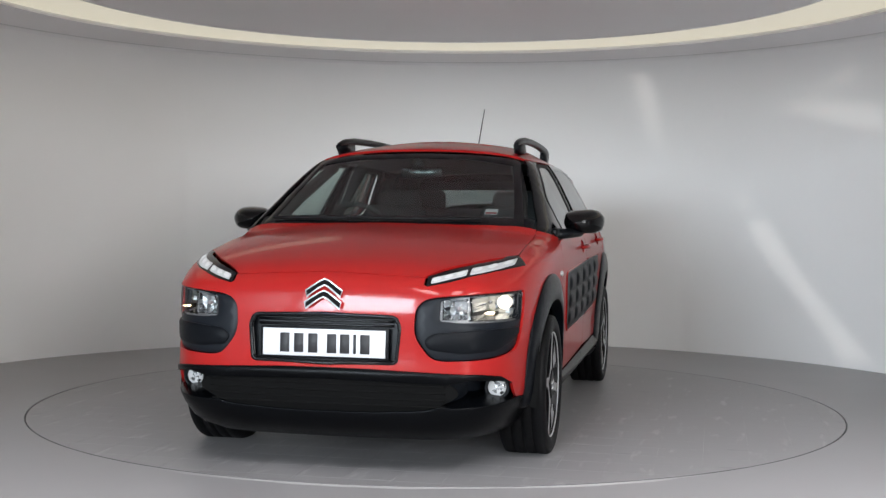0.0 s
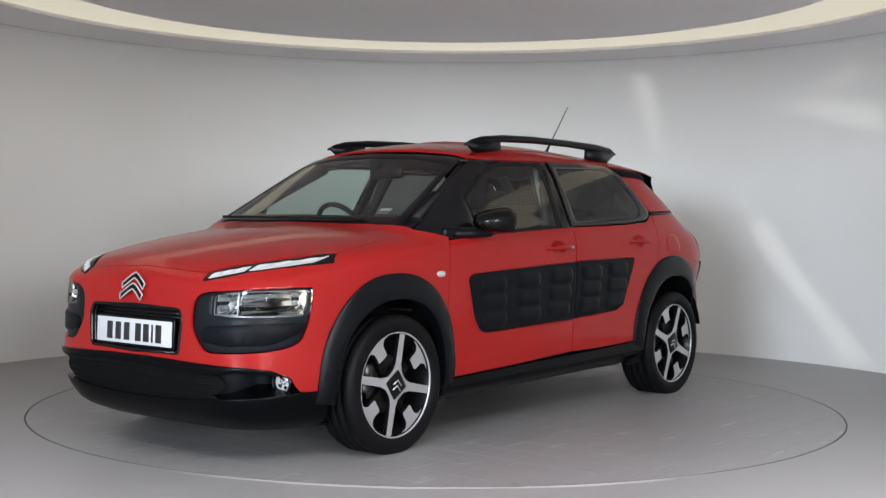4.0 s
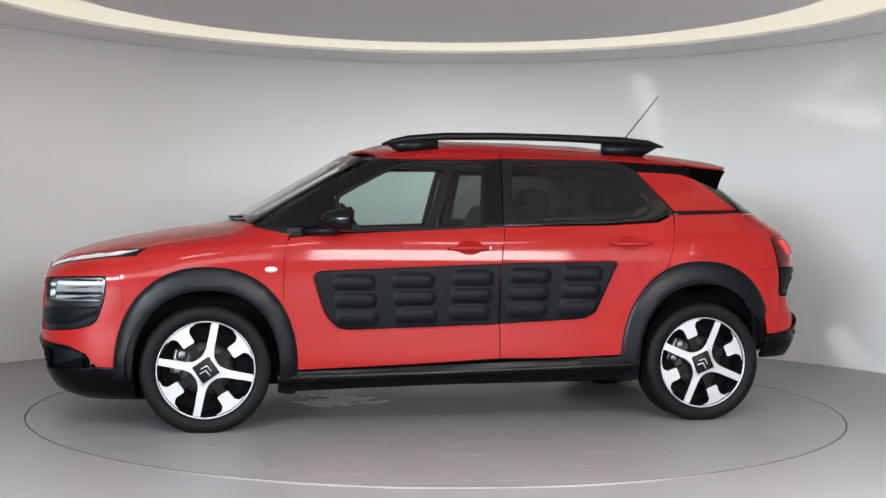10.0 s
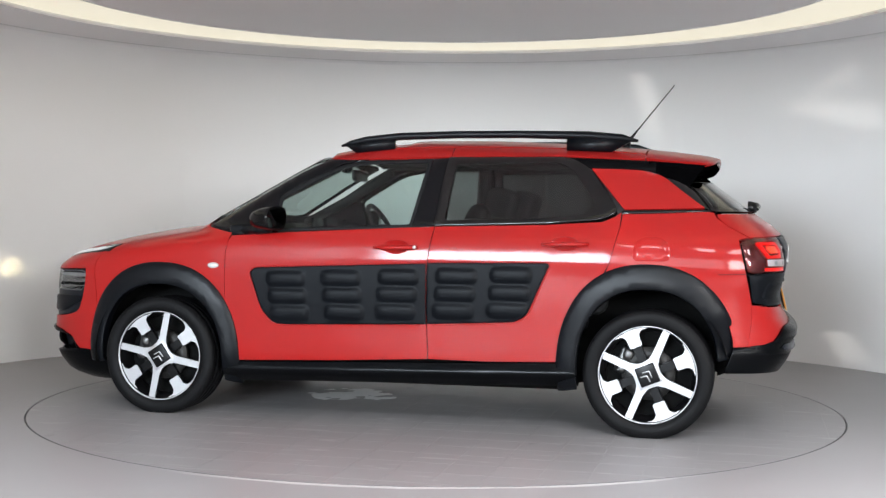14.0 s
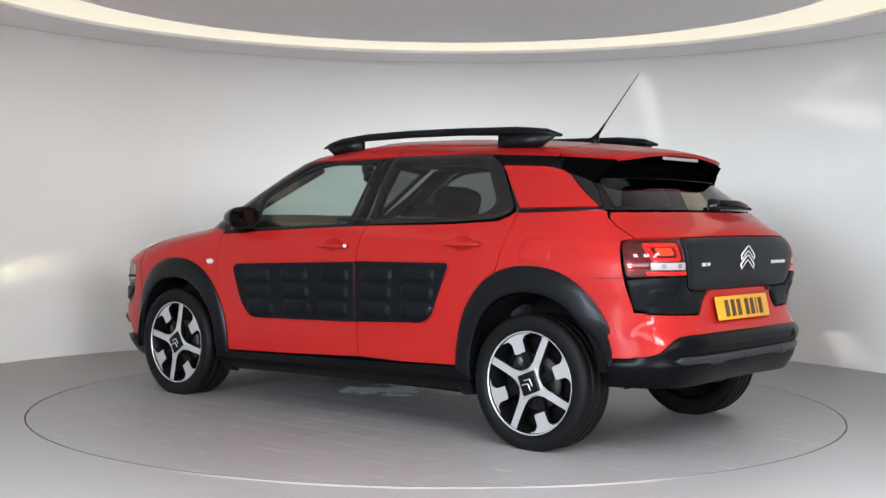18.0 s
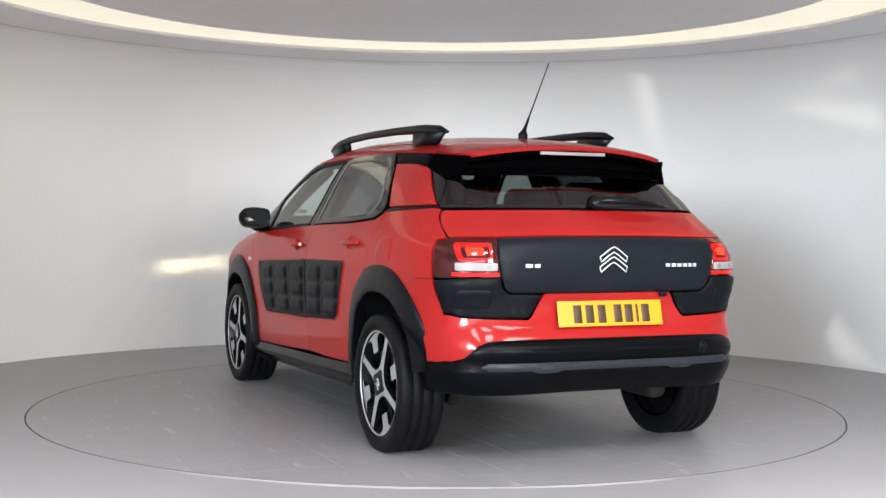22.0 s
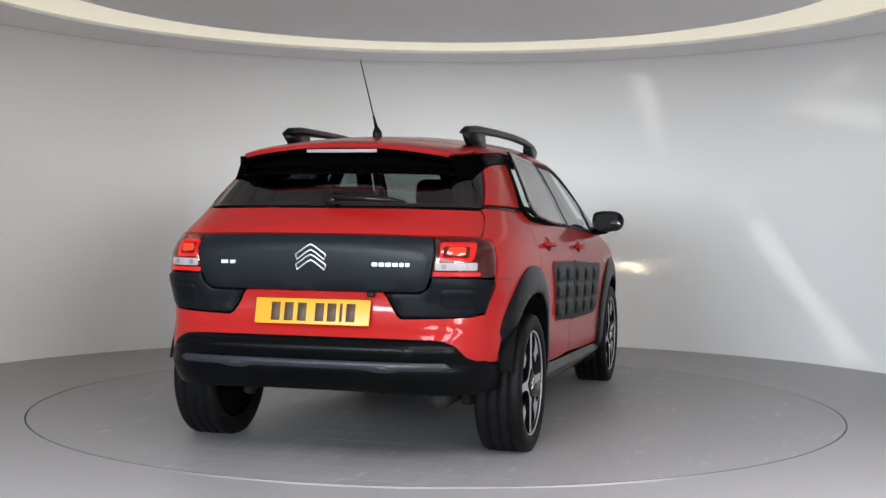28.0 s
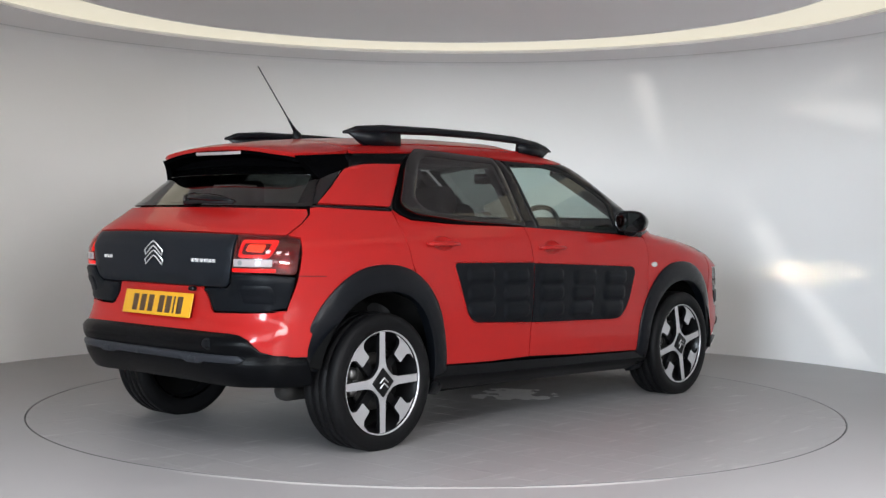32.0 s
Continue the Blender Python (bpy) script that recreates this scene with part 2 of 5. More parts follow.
    link(out, b.inputs["Base Color"])
    r = n.new("ShaderNodeMapRange")
    r.inputs["To Min"].default_value, r.inputs["To Max"].default_value = 0.34, 0.52
    link(big.outputs["Fac"], r.inputs[0])
    link(r.outputs[0], b.inputs["Roughness"])
    bp = n.new("ShaderNodeBump")
    bp.inputs["Strength"].default_value, bp.inputs["Distance"].default_value = 0.08, 0.002
    link(fine.outputs["Fac"], bp.inputs["Height"])
    link(bp.outputs[0], b.inputs["Normal"])
    return m


FLOOR = floor_mat("grey_floor_vinyl", (0.298, 0.291, 0.294), False)
DISC = floor_mat("grey_turntable_vinyl", (0.276, 0.269, 0.271), True)
EDGE = vary(mat("worn_alloy_edge", (0.10, 0.10, 0.10), 0.6, 0.0), 1.5, 0.8, detail=6.0)
GROUT = vary(mat("dusty_tile_joint", (0.40, 0.395, 0.39), 0.8), 3.0, 0.75, detail=5.0)


# ---------------------------------------------------------------- mesh helpers
def mesh_object(name, bm, material, smooth=True):
    me = bpy.data.meshes.new(name)
    bm.to_mesh(me)
    bm.free()
    for p in me.polygons:
        p.use_smooth = smooth
    form = me.attributes.get("form_normal")
    if form is not None:
        ns = np.zeros(len(me.vertices) * 3)
        form.data.foreach_get("vector", ns)
        me.attributes.remove(form)
        if smooth:
            me.normals_split_custom_set_from_vertices([tuple(v) for v in ns.reshape(-1, 3)])
    for m in (material if isinstance(material, (list, tuple)) else [material]):
        me.materials.append(m)
    return new(name, me)


def part(name, bm, material, parent, label="", at=None, smooth=True):
    ob = mesh_object(name, bm, material, smooth)
    ob.parent = parent
    if at is not None:
        ob.matrix_basis = at
    if label:
        ob["label"] = label
    return ob


def pydata(verts, faces):
    bm = bmesh.new()
    vs = [bm.verts.new(v) for v in verts]
    for f in faces:
        try:
            bm.faces.new([vs[i] for i in f])
        except ValueError:
            pass
    bm.normal_update()
    return bm


def rounded_box(sx, sy, sz, r=0.01, seg=2, m=None):
    bm = bmesh.new()
    bmesh.ops.create_cube(bm, size=1.0)
    bmesh.ops.scale(bm, vec=(sx, sy, sz), verts=bm.verts)
    if r:
        bmesh.ops.bevel(bm, geom=bm.edges[:], offset=min(r, 0.45 * min(sx, sy, sz)), segments=seg, profile=0.5, affect="EDGES")
    if m is not None:
        bmesh.ops.transform(bm, matrix=m, verts=bm.verts)
    return bm


def join(*bms):
    out = bmesh.new()
    for b in bms:
        me = bpy.data.meshes.new("tmp")
        b.to_mesh(me)
        b.free()
        out.from_mesh(me)
        bpy.data.meshes.remove(me)
    return out


def moved(bm, m):
    bmesh.ops.transform(bm, matrix=m, verts=bm.verts)
    return bm


def lathe(profile, seg=48, a0=0.0, a1=2 * math.pi, axis="z"):
    """Turn (radius, height) points round an axis."""
    full = abs(a1 - a0 - 2 * math.pi) < 1e-6
    n = seg if full else seg + 1
    vs, fs = [], []
    for i in range(n):
        a = a0 + (a1 - a0) * i / seg
        for r, h in profile:
            if axis == "z":
                vs.append((r * math.cos(a), r * math.sin(a), h))
            else:
                vs.append((r * math.cos(a), h, r * math.sin(a)))
    k = len(profile)
    for i in range(seg):
        j = (i + 1) % n
        for q in range(k - 1):
            fs.append((i * k + q, j * k + q, j * k + q + 1, i * k + q + 1))
    return pydata(vs, fs)


def tube(path, radius, seg=8, flat=1.0):
    """A rod along a path; radius is a number or one for each point."""
    pts = [Vector(p) for p in path]
    rs = radius if isinstance(radius, (list, tuple)) else [radius] * len(pts)
    vs, fs = [], []
    for i, p in enumerate(pts):
        d = (pts[min(i + 1, len(pts) - 1)] - pts[max(i - 1, 0)]).normalized()
        side = d.cross(Vector((0, 0, 1)))
        if side.length < 1e-3:
            side = d.cross(Vector((0, 1, 0)))
        side.normalize()
        up = side.cross(d)
        for s in range(seg):
            a = 2 * math.pi * s / seg
            vs.append(p + side * math.cos(a) * rs[i] + up * math.sin(a) * rs[i] * flat)
    for i in range(len(pts) - 1):
        for s in range(seg):
            t = (s + 1) % seg
            fs.append((i * seg + s, i * seg + t, (i + 1) * seg + t, (i + 1) * seg + s))
    fs.append(tuple(range(seg))[::-1])
    fs.append(tuple((len(pts) - 1) * seg + s for s in range(seg)))
    return pydata(vs, fs)


def curve(points, n=24, closed=False):
    """A smooth line through 2D points."""
    p = np.array(points, float)
    if closed:
        p = np.vstack([p[-1], p, p[0], p[1]])
    else:
        p = np.vstack([2 * p[0] - p[1], p, 2 * p[-1] - p[-2]])
    out = []
    per = max(2, int(n / (len(p) - 3)))
    for i in range(1, len(p) - 2):
        for k in range(per):
            t = k / per
            a, b, c, d = p[i - 1], p[i], p[i + 1], p[i + 2]
            out.append(0.5 * (2 * b + (c - a) * t + (2 * a - 5 * b + 4 * c - d) * t * t + (3 * b - a - 3 * c + d) * t ** 3))
    if not closed:
        out.append(p[-2])
    return [tuple(q) for q in out]


def round_corners(points, r, n=5):
    """A polygon with its corners rounded; r is a number or one for each corner."""
    out, k = [], len(points)
    rs = r if isinstance(r, (list, tuple)) else [r] * k
    for i in range(k):
        a, b, c = (Vector(points[j % k]) for j in (i - 1, i, i + 1))
        u, v = a - b, c - b
        q = min(rs[i], 0.48 * u.length, 0.48 * v.length)
        if q <= 0:
            out.append(tuple(b))
            continue
        s, e = b + u.normalized() * q, b + v.normalized() * q
        for t in range(n + 1):
            t /= n
            out.append(tuple(s * (1 - t) ** 2 + b * 2 * t * (1 - t) + e * t * t))
    return out


# ---------------------------------------------------------------- the car's outer form
# Plan outlines at each height: front and rear reach, half width and squareness, with a crown across.
def smooth_table(rows):
    z, v = np.array([r[0] for r in rows], float), np.array([r[1] for r in rows], float)
    h, d = np.diff(z), np.diff(v) / np.diff(z)
    m = np.zeros_like(v)
    m[0], m[-1] = d[0], d[-1]
    for i in range(1, len(z) - 1):
        if d[i - 1] * d[i] > 0:
            w1, w2 = 2 * h[i] + h[i - 1], h[i] + 2 * h[i - 1]
            m[i] = (w1 + w2) / (w1 / d[i - 1] + w2 / d[i])
    q = np.linspace(0.0, 1.7, 1701)
    k = np.clip(np.searchsorted(z, q) - 1, 0, len(z) - 2)
    t = np.clip((q - z[k]) / h[k], 0, 1)
    return (2 * t ** 3 - 3 * t ** 2 + 1) * v[k] + (t ** 3 - 2 * t ** 2 + t) * h[k] * m[k] + (3 * t ** 2 - 2 * t ** 3) * v[k + 1] + (t ** 3 - t ** 2) * h[k] * m[k + 1]


GRID = np.linspace(0.0, 1.7, 1701)
FRONT = smooth_table([(.12, 1.88), (.18, 2.0), (.25, 2.07), (.33, 2.10), (.45, 2.115), (.55, 2.112), (.65, 2.107), (.75, 2.097), (.80, 2.08), (.84, 2.035), (.875, 1.97),
                      (.91, 1.86), (.94, 1.735), (.97, 1.58), (.995, 1.43), (1.015, 1.28), (1.035, 1.165), (1.06, 1.12), (1.10, 1.055), (1.20, .885), (1.30, .715), (1.38, .575),
                      (1.42, .50), (1.445, .40), (1.465, .26), (1.478, .08), (1.488, -.12), (1.495, -.33)])
REAR = smooth_table([(.12, 1.83), (.2, 1.92), (.28, 1.965), (.40, 1.985), (.50, 1.985), (.55, 1.97), (.60, 1.94), (.70, 1.92), (.76, 1.935), (.86, 1.953), (.94, 1.955), (.985, 1.935),
                     (1.02, 1.905), (1.06, 1.85), (1.10, 1.79), (1.20, 1.655), (1.30, 1.52), (1.345, 1.465), (1.372, 1.57), (1.385, 1.615), (1.40, 1.575), (1.43, 1.36), (1.455, 1.10), (1.475, .80), (1.488, .52), (1.495, .34)])
WIDE = smooth_table([(.12, .66), (.2, .745), (.28, .79), (.35, .803), (.5, .811), (.65, .822), (.80, .826), (.90, .826), (.967, .821), (1.03, .806), (1.067, .787), (1.10, .771),
                     (1.125, .757), (1.19, .726), (1.27, .687), (1.37, .632), (1.42, .592), (1.44, .565), (1.458, .535), (1.475, .495), (1.488, .41), (1.495, .08)])
SQF = smooth_table([(.12, 6.2), (.3, 7.2), (.5, 6.7), (.78, 6.5), (.84, 6.6), (.90, 7.1), (.96, 8.0), (1.03, 9.0), (1.1, 11.0), (1.35, 11.0), (1.42, 8.0), (1.46, 4.0), (1.495, 2.5)])
SQR = smooth_table([(.12, 6.0), (.3, 7.0), (.5, 7.0), (.8, 8.0), (.95, 7.5), (1.1, 7.0), (1.3, 8.0), (1.4, 7.0), (1.44, 6.0), (1.46, 3.5), (1.495, 2.5)])
CROWN = smooth_table([(.65, 0.0), (.72, .02), (.82, .10), (1.0, .105), (1.2, .14), (1.35, .17), (1.5, .17)])


def inside_value(x, y, z):
    ze = np.clip(z + np.interp(z, GRID, CROWN) * y * y, 0, 1.7)
    fr = x > 0
    reach = np.where(fr, np.interp(ze, GRID, FRONT), np.interp(ze, GRID, REAR))
    sq = np.where(fr, np.interp(ze, GRID, SQF), np.interp(ze, GRID, SQR))
    bow = np.where(fr, 0.06, 0.04)
    ax = np.abs(x) + bow * y * y * np.abs(x) / 2.0
    w = np.interp(ze, GRID, WIDE)
    v = (np.clip(ax / np.maximum(reach, 0.02), 0, 9)) ** sq + (np.abs(y) / w) ** sq
    return np.where(ze > 1.4949, 2.0, v)


def outwards(origin, way, far):
    """Where rays from inside the body leave it."""
    lo, hi = np.zeros(len(origin)), np.full(len(origin), float(far))
    for _ in range(42):
        mid = (lo + hi) / 2
        p = origin + way * mid[:, None]
        out = inside_value(p[:, 0], p[:, 1], p[:, 2]) > 1
        hi, lo = np.where(out, mid, hi), np.where(out, lo, mid)
    return origin + way * ((lo + hi) / 2)[:, None]


AXIS_X = 1.15


def project(kind, uv):
    """Plan or elevation points onto the body: side (x, z), front and rear (angle, z), screen (y, z), top (x, y)."""
    uv = np.array(uv, float)
    u, v, o = uv[:, 0], uv[:, 1], np.zeros(len(uv))
    if kind in ("left", "right"):
        s = 1.0 if kind == "left" else -1.0
        org, way, far = np.stack([u, o, v], 1), np.tile([0, s, 0], (len(u), 1)), 1.2
    elif kind == "front":
        org, way, far = np.stack([o + AXIS_X, o, v], 1), np.stack([np.cos(u), np.sin(u), o], 1), 1.6
    elif kind == "rear":
        org, way, far = np.stack([o - AXIS_X, o, v], 1), np.stack([-np.cos(u), np.sin(u), o], 1), 1.6
    elif kind == "screen":
        org, way, far = np.stack([o + 0.001, u, v], 1), np.tile([1.0, 0, 0], (len(u), 1)), 2.3
    elif kind == "backlight":
        org, way, far = np.stack([o - 0.001, u, v], 1), np.tile([-1.0, 0, 0], (len(u), 1)), 2.3
    elif kind == "roof":
        org, way, far = np.stack([u, v, o + 1.385 - 0.17 * v * v], 1), np.tile([0, 0, 1.0], (len(u), 1)), 0.3
    else:
        org, way, far = np.stack([u, v, o + 0.5], 1), np.tile([0, 0, 1.0], (len(u), 1)), 1.2
    p = outwards(org, way, far)
    e = 1e-3
    g = np.stack([inside_value(p[:, 0] + e, p[:, 1], p[:, 2]) - inside_value(p[:, 0] - e, p[:, 1], p[:, 2]),
                  inside_value(p[:, 0], p[:, 1] + e, p[:, 2]) - inside_value(p[:, 0], p[:, 1] - e, p[:, 2]),
                  inside_value(p[:, 0], p[:, 1], p[:, 2] + e) - inside_value(p[:, 0], p[:, 1], p[:, 2] - e)], 1)
    ln = np.linalg.norm(g, axis=1)
    g = np.where(ln[:, None] > 1e-9, g / np.maximum(ln, 1e-9)[:, None], way)
    return p, g


def fy(y, z):
    """(angle, height) of the front face at half-width y."""
    p, _ = project("screen", [(y, z)])
    return (math.atan2(p[0][1], p[0][0] - AXIS_X), z)


def fx(x, z, s=1):
    """(angle, height) of the front corner at station x."""
    p, _ = project("left", [(x, z)])
    return (math.atan2(s * p[0][1], p[0][0] - AXIS_X), z)


def ry(y, z):
    p, _ = project("backlight", [(y, z)])
    return (math.atan2(p[0][1], -p[0][0] - AXIS_X), z)


def rx(x, z, s=1):
    p, _ = project("left", [(x, z)])
    return (math.atan2(s * p[0][1], -p[0][0] - AXIS_X), z)


def within(px, py, poly):
    c = np.zeros(len(px), bool)
    q = np.array(poly, float)
    for (x0, y0), (x1, y1) in zip(q, np.roll(q, -1, 0)):
        if y0 == y1:
            continue
        hit = ((y0 > py) != (y1 > py)) & (px < (x1 - x0) * (py - y0) / (y1 - y0) + x0)
        c ^= hit
    return c


def inset(poly, d):
    """Move a polygon's edge inwards by d."""
    q = np.array(poly, float)
    area2 = np.sum(q[:, 0] * np.roll(q[:, 1], -1) - np.roll(q[:, 0], -1) * q[:, 1])
    s = 1.0 if area2 > 0 else -1.0
    a, b = q - np.roll(q, 1, 0), np.roll(q, -1, 0) - q
    na = np.stack([-a[:, 1], a[:, 0]], 1) / np.maximum(np.linalg.norm(a, axis=1), 1e-9)[:, None]
    nb = np.stack([-b[:, 1], b[:, 0]], 1) / np.maximum(np.linalg.norm(b, axis=1), 1e-9)[:, None]
    m = na + nb
    ln = np.maximum(np.linalg.norm(m, axis=1), 0.6)
    return [tuple(v) for v in q + s * d * m / (ln * ln / 2)[:, None] * 1.0]


def resample(poly, step):
    out = []
    k = len(poly)
    for i in range(k):
        a, b = Vector(poly[i]), Vector(poly[(i + 1) % k])
        n = max(1, int(math.ceil((b - a).length / step)))
        out += [tuple(a.lerp(b, j / n)) for j in range(n)]
    return out


def sheet(kind, poly, holes=(), off=0.0, thick=0.012, step=0.04, gap=0.002, edge=0.003, formed=False):
    """A panel of the body: the outline filled, laid onto the body's form, raised by off (a number or a function), with thickness
    and a turned edge."""
    from mathutils.geometry import delaunay_2d_cdt
    poly = inset(poly, gap) if gap else list(poly)
    rings = [resample(poly, step)] + [resample(h, step * 0.7) for h in holes]
    inner_rings = [inset(rings[0], edge * 1.6)] + [inset(h, -edge * 1.6) for h in rings[1:]] if edge else []
    pts, edges = [], []
    for r in rings + inner_rings:
        s = len(pts)
        pts += r
        edges += [(s + i, s + (i + 1) % len(r)) for i in range(len(r))]
    nb = sum(len(r) for r in rings)
    q = np.array(rings[0])
    gx, gy = np.meshgrid(np.arange(q[:, 0].min() + step / 2, q[:, 0].max(), step), np.arange(q[:, 1].min() + step / 2, q[:, 1].max(), step * 0.9))
    gx = gx + (np.arange(gx.shape[0]) % 2)[:, None] * step / 2
    g = np.stack([gx.ravel(), gy.ravel()], 1)
    if len(g):
        ok = within(g[:, 0], g[:, 1], rings[0])
        for h in rings[1:]:
            ok &= ~within(g[:, 0], g[:, 1], h)
        allb = np.array(pts)
        d = np.array([np.min(np.hypot(allb[:, 0] - a, allb[:, 1] - b)) for a, b in g])
        g = g[ok & (d > step * 0.45)]
        pts += [tuple(v) for v in g]
    vo, _, fo, orig, _, _ = delaunay_2d_cdt([Vector(v) for v in pts], edges, [], 0, 1e-6)
    uv = np.array([tuple(v) for v in vo])
    cen = np.array([uv[list(f)].mean(0) for f in fo])
    keep = within(cen[:, 0], cen[:, 1], rings[0])
    for h in rings[1:]:
        keep &= ~within(cen[:, 0], cen[:, 1], h)
    fo = [f for f, k in zip(fo, keep) if k]
    outer = np.array([any(o < nb for o in os) for os in orig])
    p, nrm = project(kind, uv)
    d = off(uv[:, 0], uv[:, 1]) if callable(off) else np.full(len(uv), float(off))
    top = p + nrm * (d - (outer * edge if edge else 0))[:, None]
    # faces point outwards
    fo = list(fo)
    count = {}
    vs = [tuple(v) for v in top]
    n = len(vs)
    fs = []
    for f in fo:
        a, b, c = (top[i] for i in f[:3])
        nn = np.cross(b - a, c - a)
        if np.dot(nn, nrm[f[0]] + nrm[f[1]] + nrm[f[2]]) < 0:
            f = f[::-1]
        fs.append(tuple(f))
        for i in range(len(f)):
            e = (f[i], f[(i + 1) % len(f)])
            count[e] = count.get(e, 0) + 1
    if thick:
        rim = [e for e in count if (e[1], e[0]) not in count]
        bot, dup = {}, {}
        for e in rim:
            for i in e:
                if i not in bot:
                    dup[i] = len(vs)
                    vs.append(tuple(top[i]))
                    bot[i] = len(vs)
                    vs.append(tuple(top[i] - nrm[i] * thick))
        for a, b in rim:
            fs.append((dup[b], dup[a], bot[a], bot[b]))
    bm = pydata(vs, fs)
    if formed or (not callable(off) and not edge):
        layer = bm.verts.layers.float_vector.new("form_normal")
        bm.verts.ensure_lookup_table()
        for i in range(n):
            bm.verts[i][layer] = nrm[i]
    return bm


def mirrored(poly):
    return [(-u, v) for u, v in poly]


def arch(cx, cz, a, b, a0, a1, n=28, sq=2.25):
    out = []
    for i in range(n + 1):
        t = radians(a0 + (a1 - a0) * i / n)
        c, s = math.cos(t), math.sin(t)
        out.append((cx + a * math.copysign(abs(c) ** (2 / sq), c), cz + b * math.copysign(abs(s) ** (2 / sq), s)))
    return out


def body_top(x, y):
    return float(project("roof" if x < .2 else "top", [(x, y)])[0][0][2])


def body_side(x, z):
    return float(project("left", [(x, z)])[0][0][1])


# ---------------------------------------------------------------- the booth and the hall before it
R_WALL, H_WALL, R_DISC, OPEN = 3.487, 2.385, 2.2445, 58.0


def ring_plate(r0, r1, z0, z1, seg=160):
    return lathe([(r0, z0), (r1, z0), (r1, z1), (r0, z1), (r0, z0)], seg)


def sharp(bm, angle=0.6):
    for e in bm.edges:
        if len(e.link_faces) == 2 and e.calc_face_angle(0) > angle:
            e.smooth = False
    return bm


def build_room():
    a0, a1 = radians(-90 + OPEN), radians(270 - OPEN)
    bm = lathe([(R_WALL, 0), (R_WALL, H_WALL), (R_WALL + .12, H_WALL), (R_WALL + .12, 0), (R_WALL, 0)], 150, a0, a1)
    bmesh.ops.holes_fill(bm, edges=[e for e in bm.edges if e.is_boundary])
    wall = mesh_object("wall_round", sharp(bm), WALL)
    tagged(wall, "curved pale grey satin painted booth wall", "wall", kind="structure")
    bm = lathe([(R_WALL - .001, H_WALL - .022), (R_WALL - .003, H_WALL - .012), (R_WALL - .010, H_WALL - .004), (R_WALL - .022, H_WALL + .001), (R_WALL - .05, H_WALL + .0015)], 150, a0, a1)
    tagged(mesh_object("trim", bm, CORNICE), "thin white coved strip between curved wall and ceiling", "trim", kind="structure")
    # ceiling: inner disc, slot for the light, outer band
    seg = 160
    bm = join(lathe([(0.001, 2.398), (2.33, 2.398), (2.33, 2.46), (0.001, 2.46)], seg), ring_plate(2.885, 3.62, 2.387, 2.46, seg))
    tagged(mesh_object("ceiling", sharp(bm), CEIL), "flat pale grey ceiling over the turntable", "ceiling", kind="structure")
    light = tagged(new("ring_light"), "large circular cream-glowing ceiling light panel", "ceiling light")
    light.location = (0, 0, 2.41)
    part("diffuser", ring_plate(2.335, 2.88, 0.0, 0.02, seg), RINGLIGHT, light, "glowing cream diffuser")
    part("frame", join(ring_plate(2.325, 2.337, -0.014, 0.03, seg), ring_plate(2.878, 2.890, -0.014, 0.03, seg)), CORNICE, light)
    # floor with the pit of the turntable
    n = 128
    vs, fs = [], []
    for i in range(n):
        a = 2 * math.pi * i / n
        c, s = math.cos(a), math.sin(a)
        vs += [((R_DISC + .008) * c, (R_DISC + .008) * s, 0), (3.4 * c, 3.4 * s, 0), (26 * c, 26 * s, 0), ((R_DISC + .008) * c, (R_DISC + .008) * s, -.12)]
    for i in range(n):
        j = (i + 1) % n
        fs += [(4 * i, 4 * i + 1, 4 * j + 1, 4 * j), (4 * i + 1, 4 * i + 2, 4 * j + 2, 4 * j + 1), (4 * i + 3, 4 * i, 4 * j, 4 * j + 3)]
    fs.append(tuple(4 * i + 3 for i in range(n)))
    fl = mesh_object("floor", sharp(pydata(vs, fs)), FLOOR)
    tagged(fl, "smooth mid-grey floor round the turntable", "floor", kind="structure")
    # hall
    def slab(x0, x1, y0, y1, z0, z1):
        b = rounded_box(x1 - x0, y1 - y0, z1 - z0, 0, m=Matrix.Translation(((x0 + x1) / 2, (y0 + y1) / 2, (z0 + z1) / 2)))
        return b
    back = join(slab(-11.6, 11.4, -18.1, -17.9, 0, .1), slab(-11.6, 11.4, -18.1, -17.9, 4.9, 5.0), slab(-11.6, -10.9, -18.1, -17.9, .1, 4.9), slab(-4.9, -4.5, -18.1, -17.9, .1, 4.9), slab(4.2, 4.6, -18.1, -17.9, .1, 4.9), slab(10.6, 11.4, -18.1, -17.9, .1, 4.9))
    tagged(mesh_object("wall_south", back, HALLWALL, False), "plain grey hall wall with three wide windows", "wall", kind="structure")
    tagged(mesh_object("wall_west", slab(-11.6, -11.4, -17.9, -2.2, 0, 5.0), HALLWALL, False), "plain grey hall wall", "wall", kind="structure")
    # unseen sheet added in the window, slanting gaps traced back from the wall's sun patches
    from mathutils.geometry import delaunay_2d_cdt
    frame_q = [(-10.9, .1), (-4.9, .1), (-4.9, 4.9), (-10.9, 4.9)]

    def back_to_mask(p):
        d = (p[1] + 17.98) / SUN_WAY.y
        return (p[0] - SUN_WAY.x * d, p[2] - SUN_WAY.z * d)

    def on_wall(px, pz):
        return (px, math.sqrt(R_WALL ** 2 - px * px), pz)
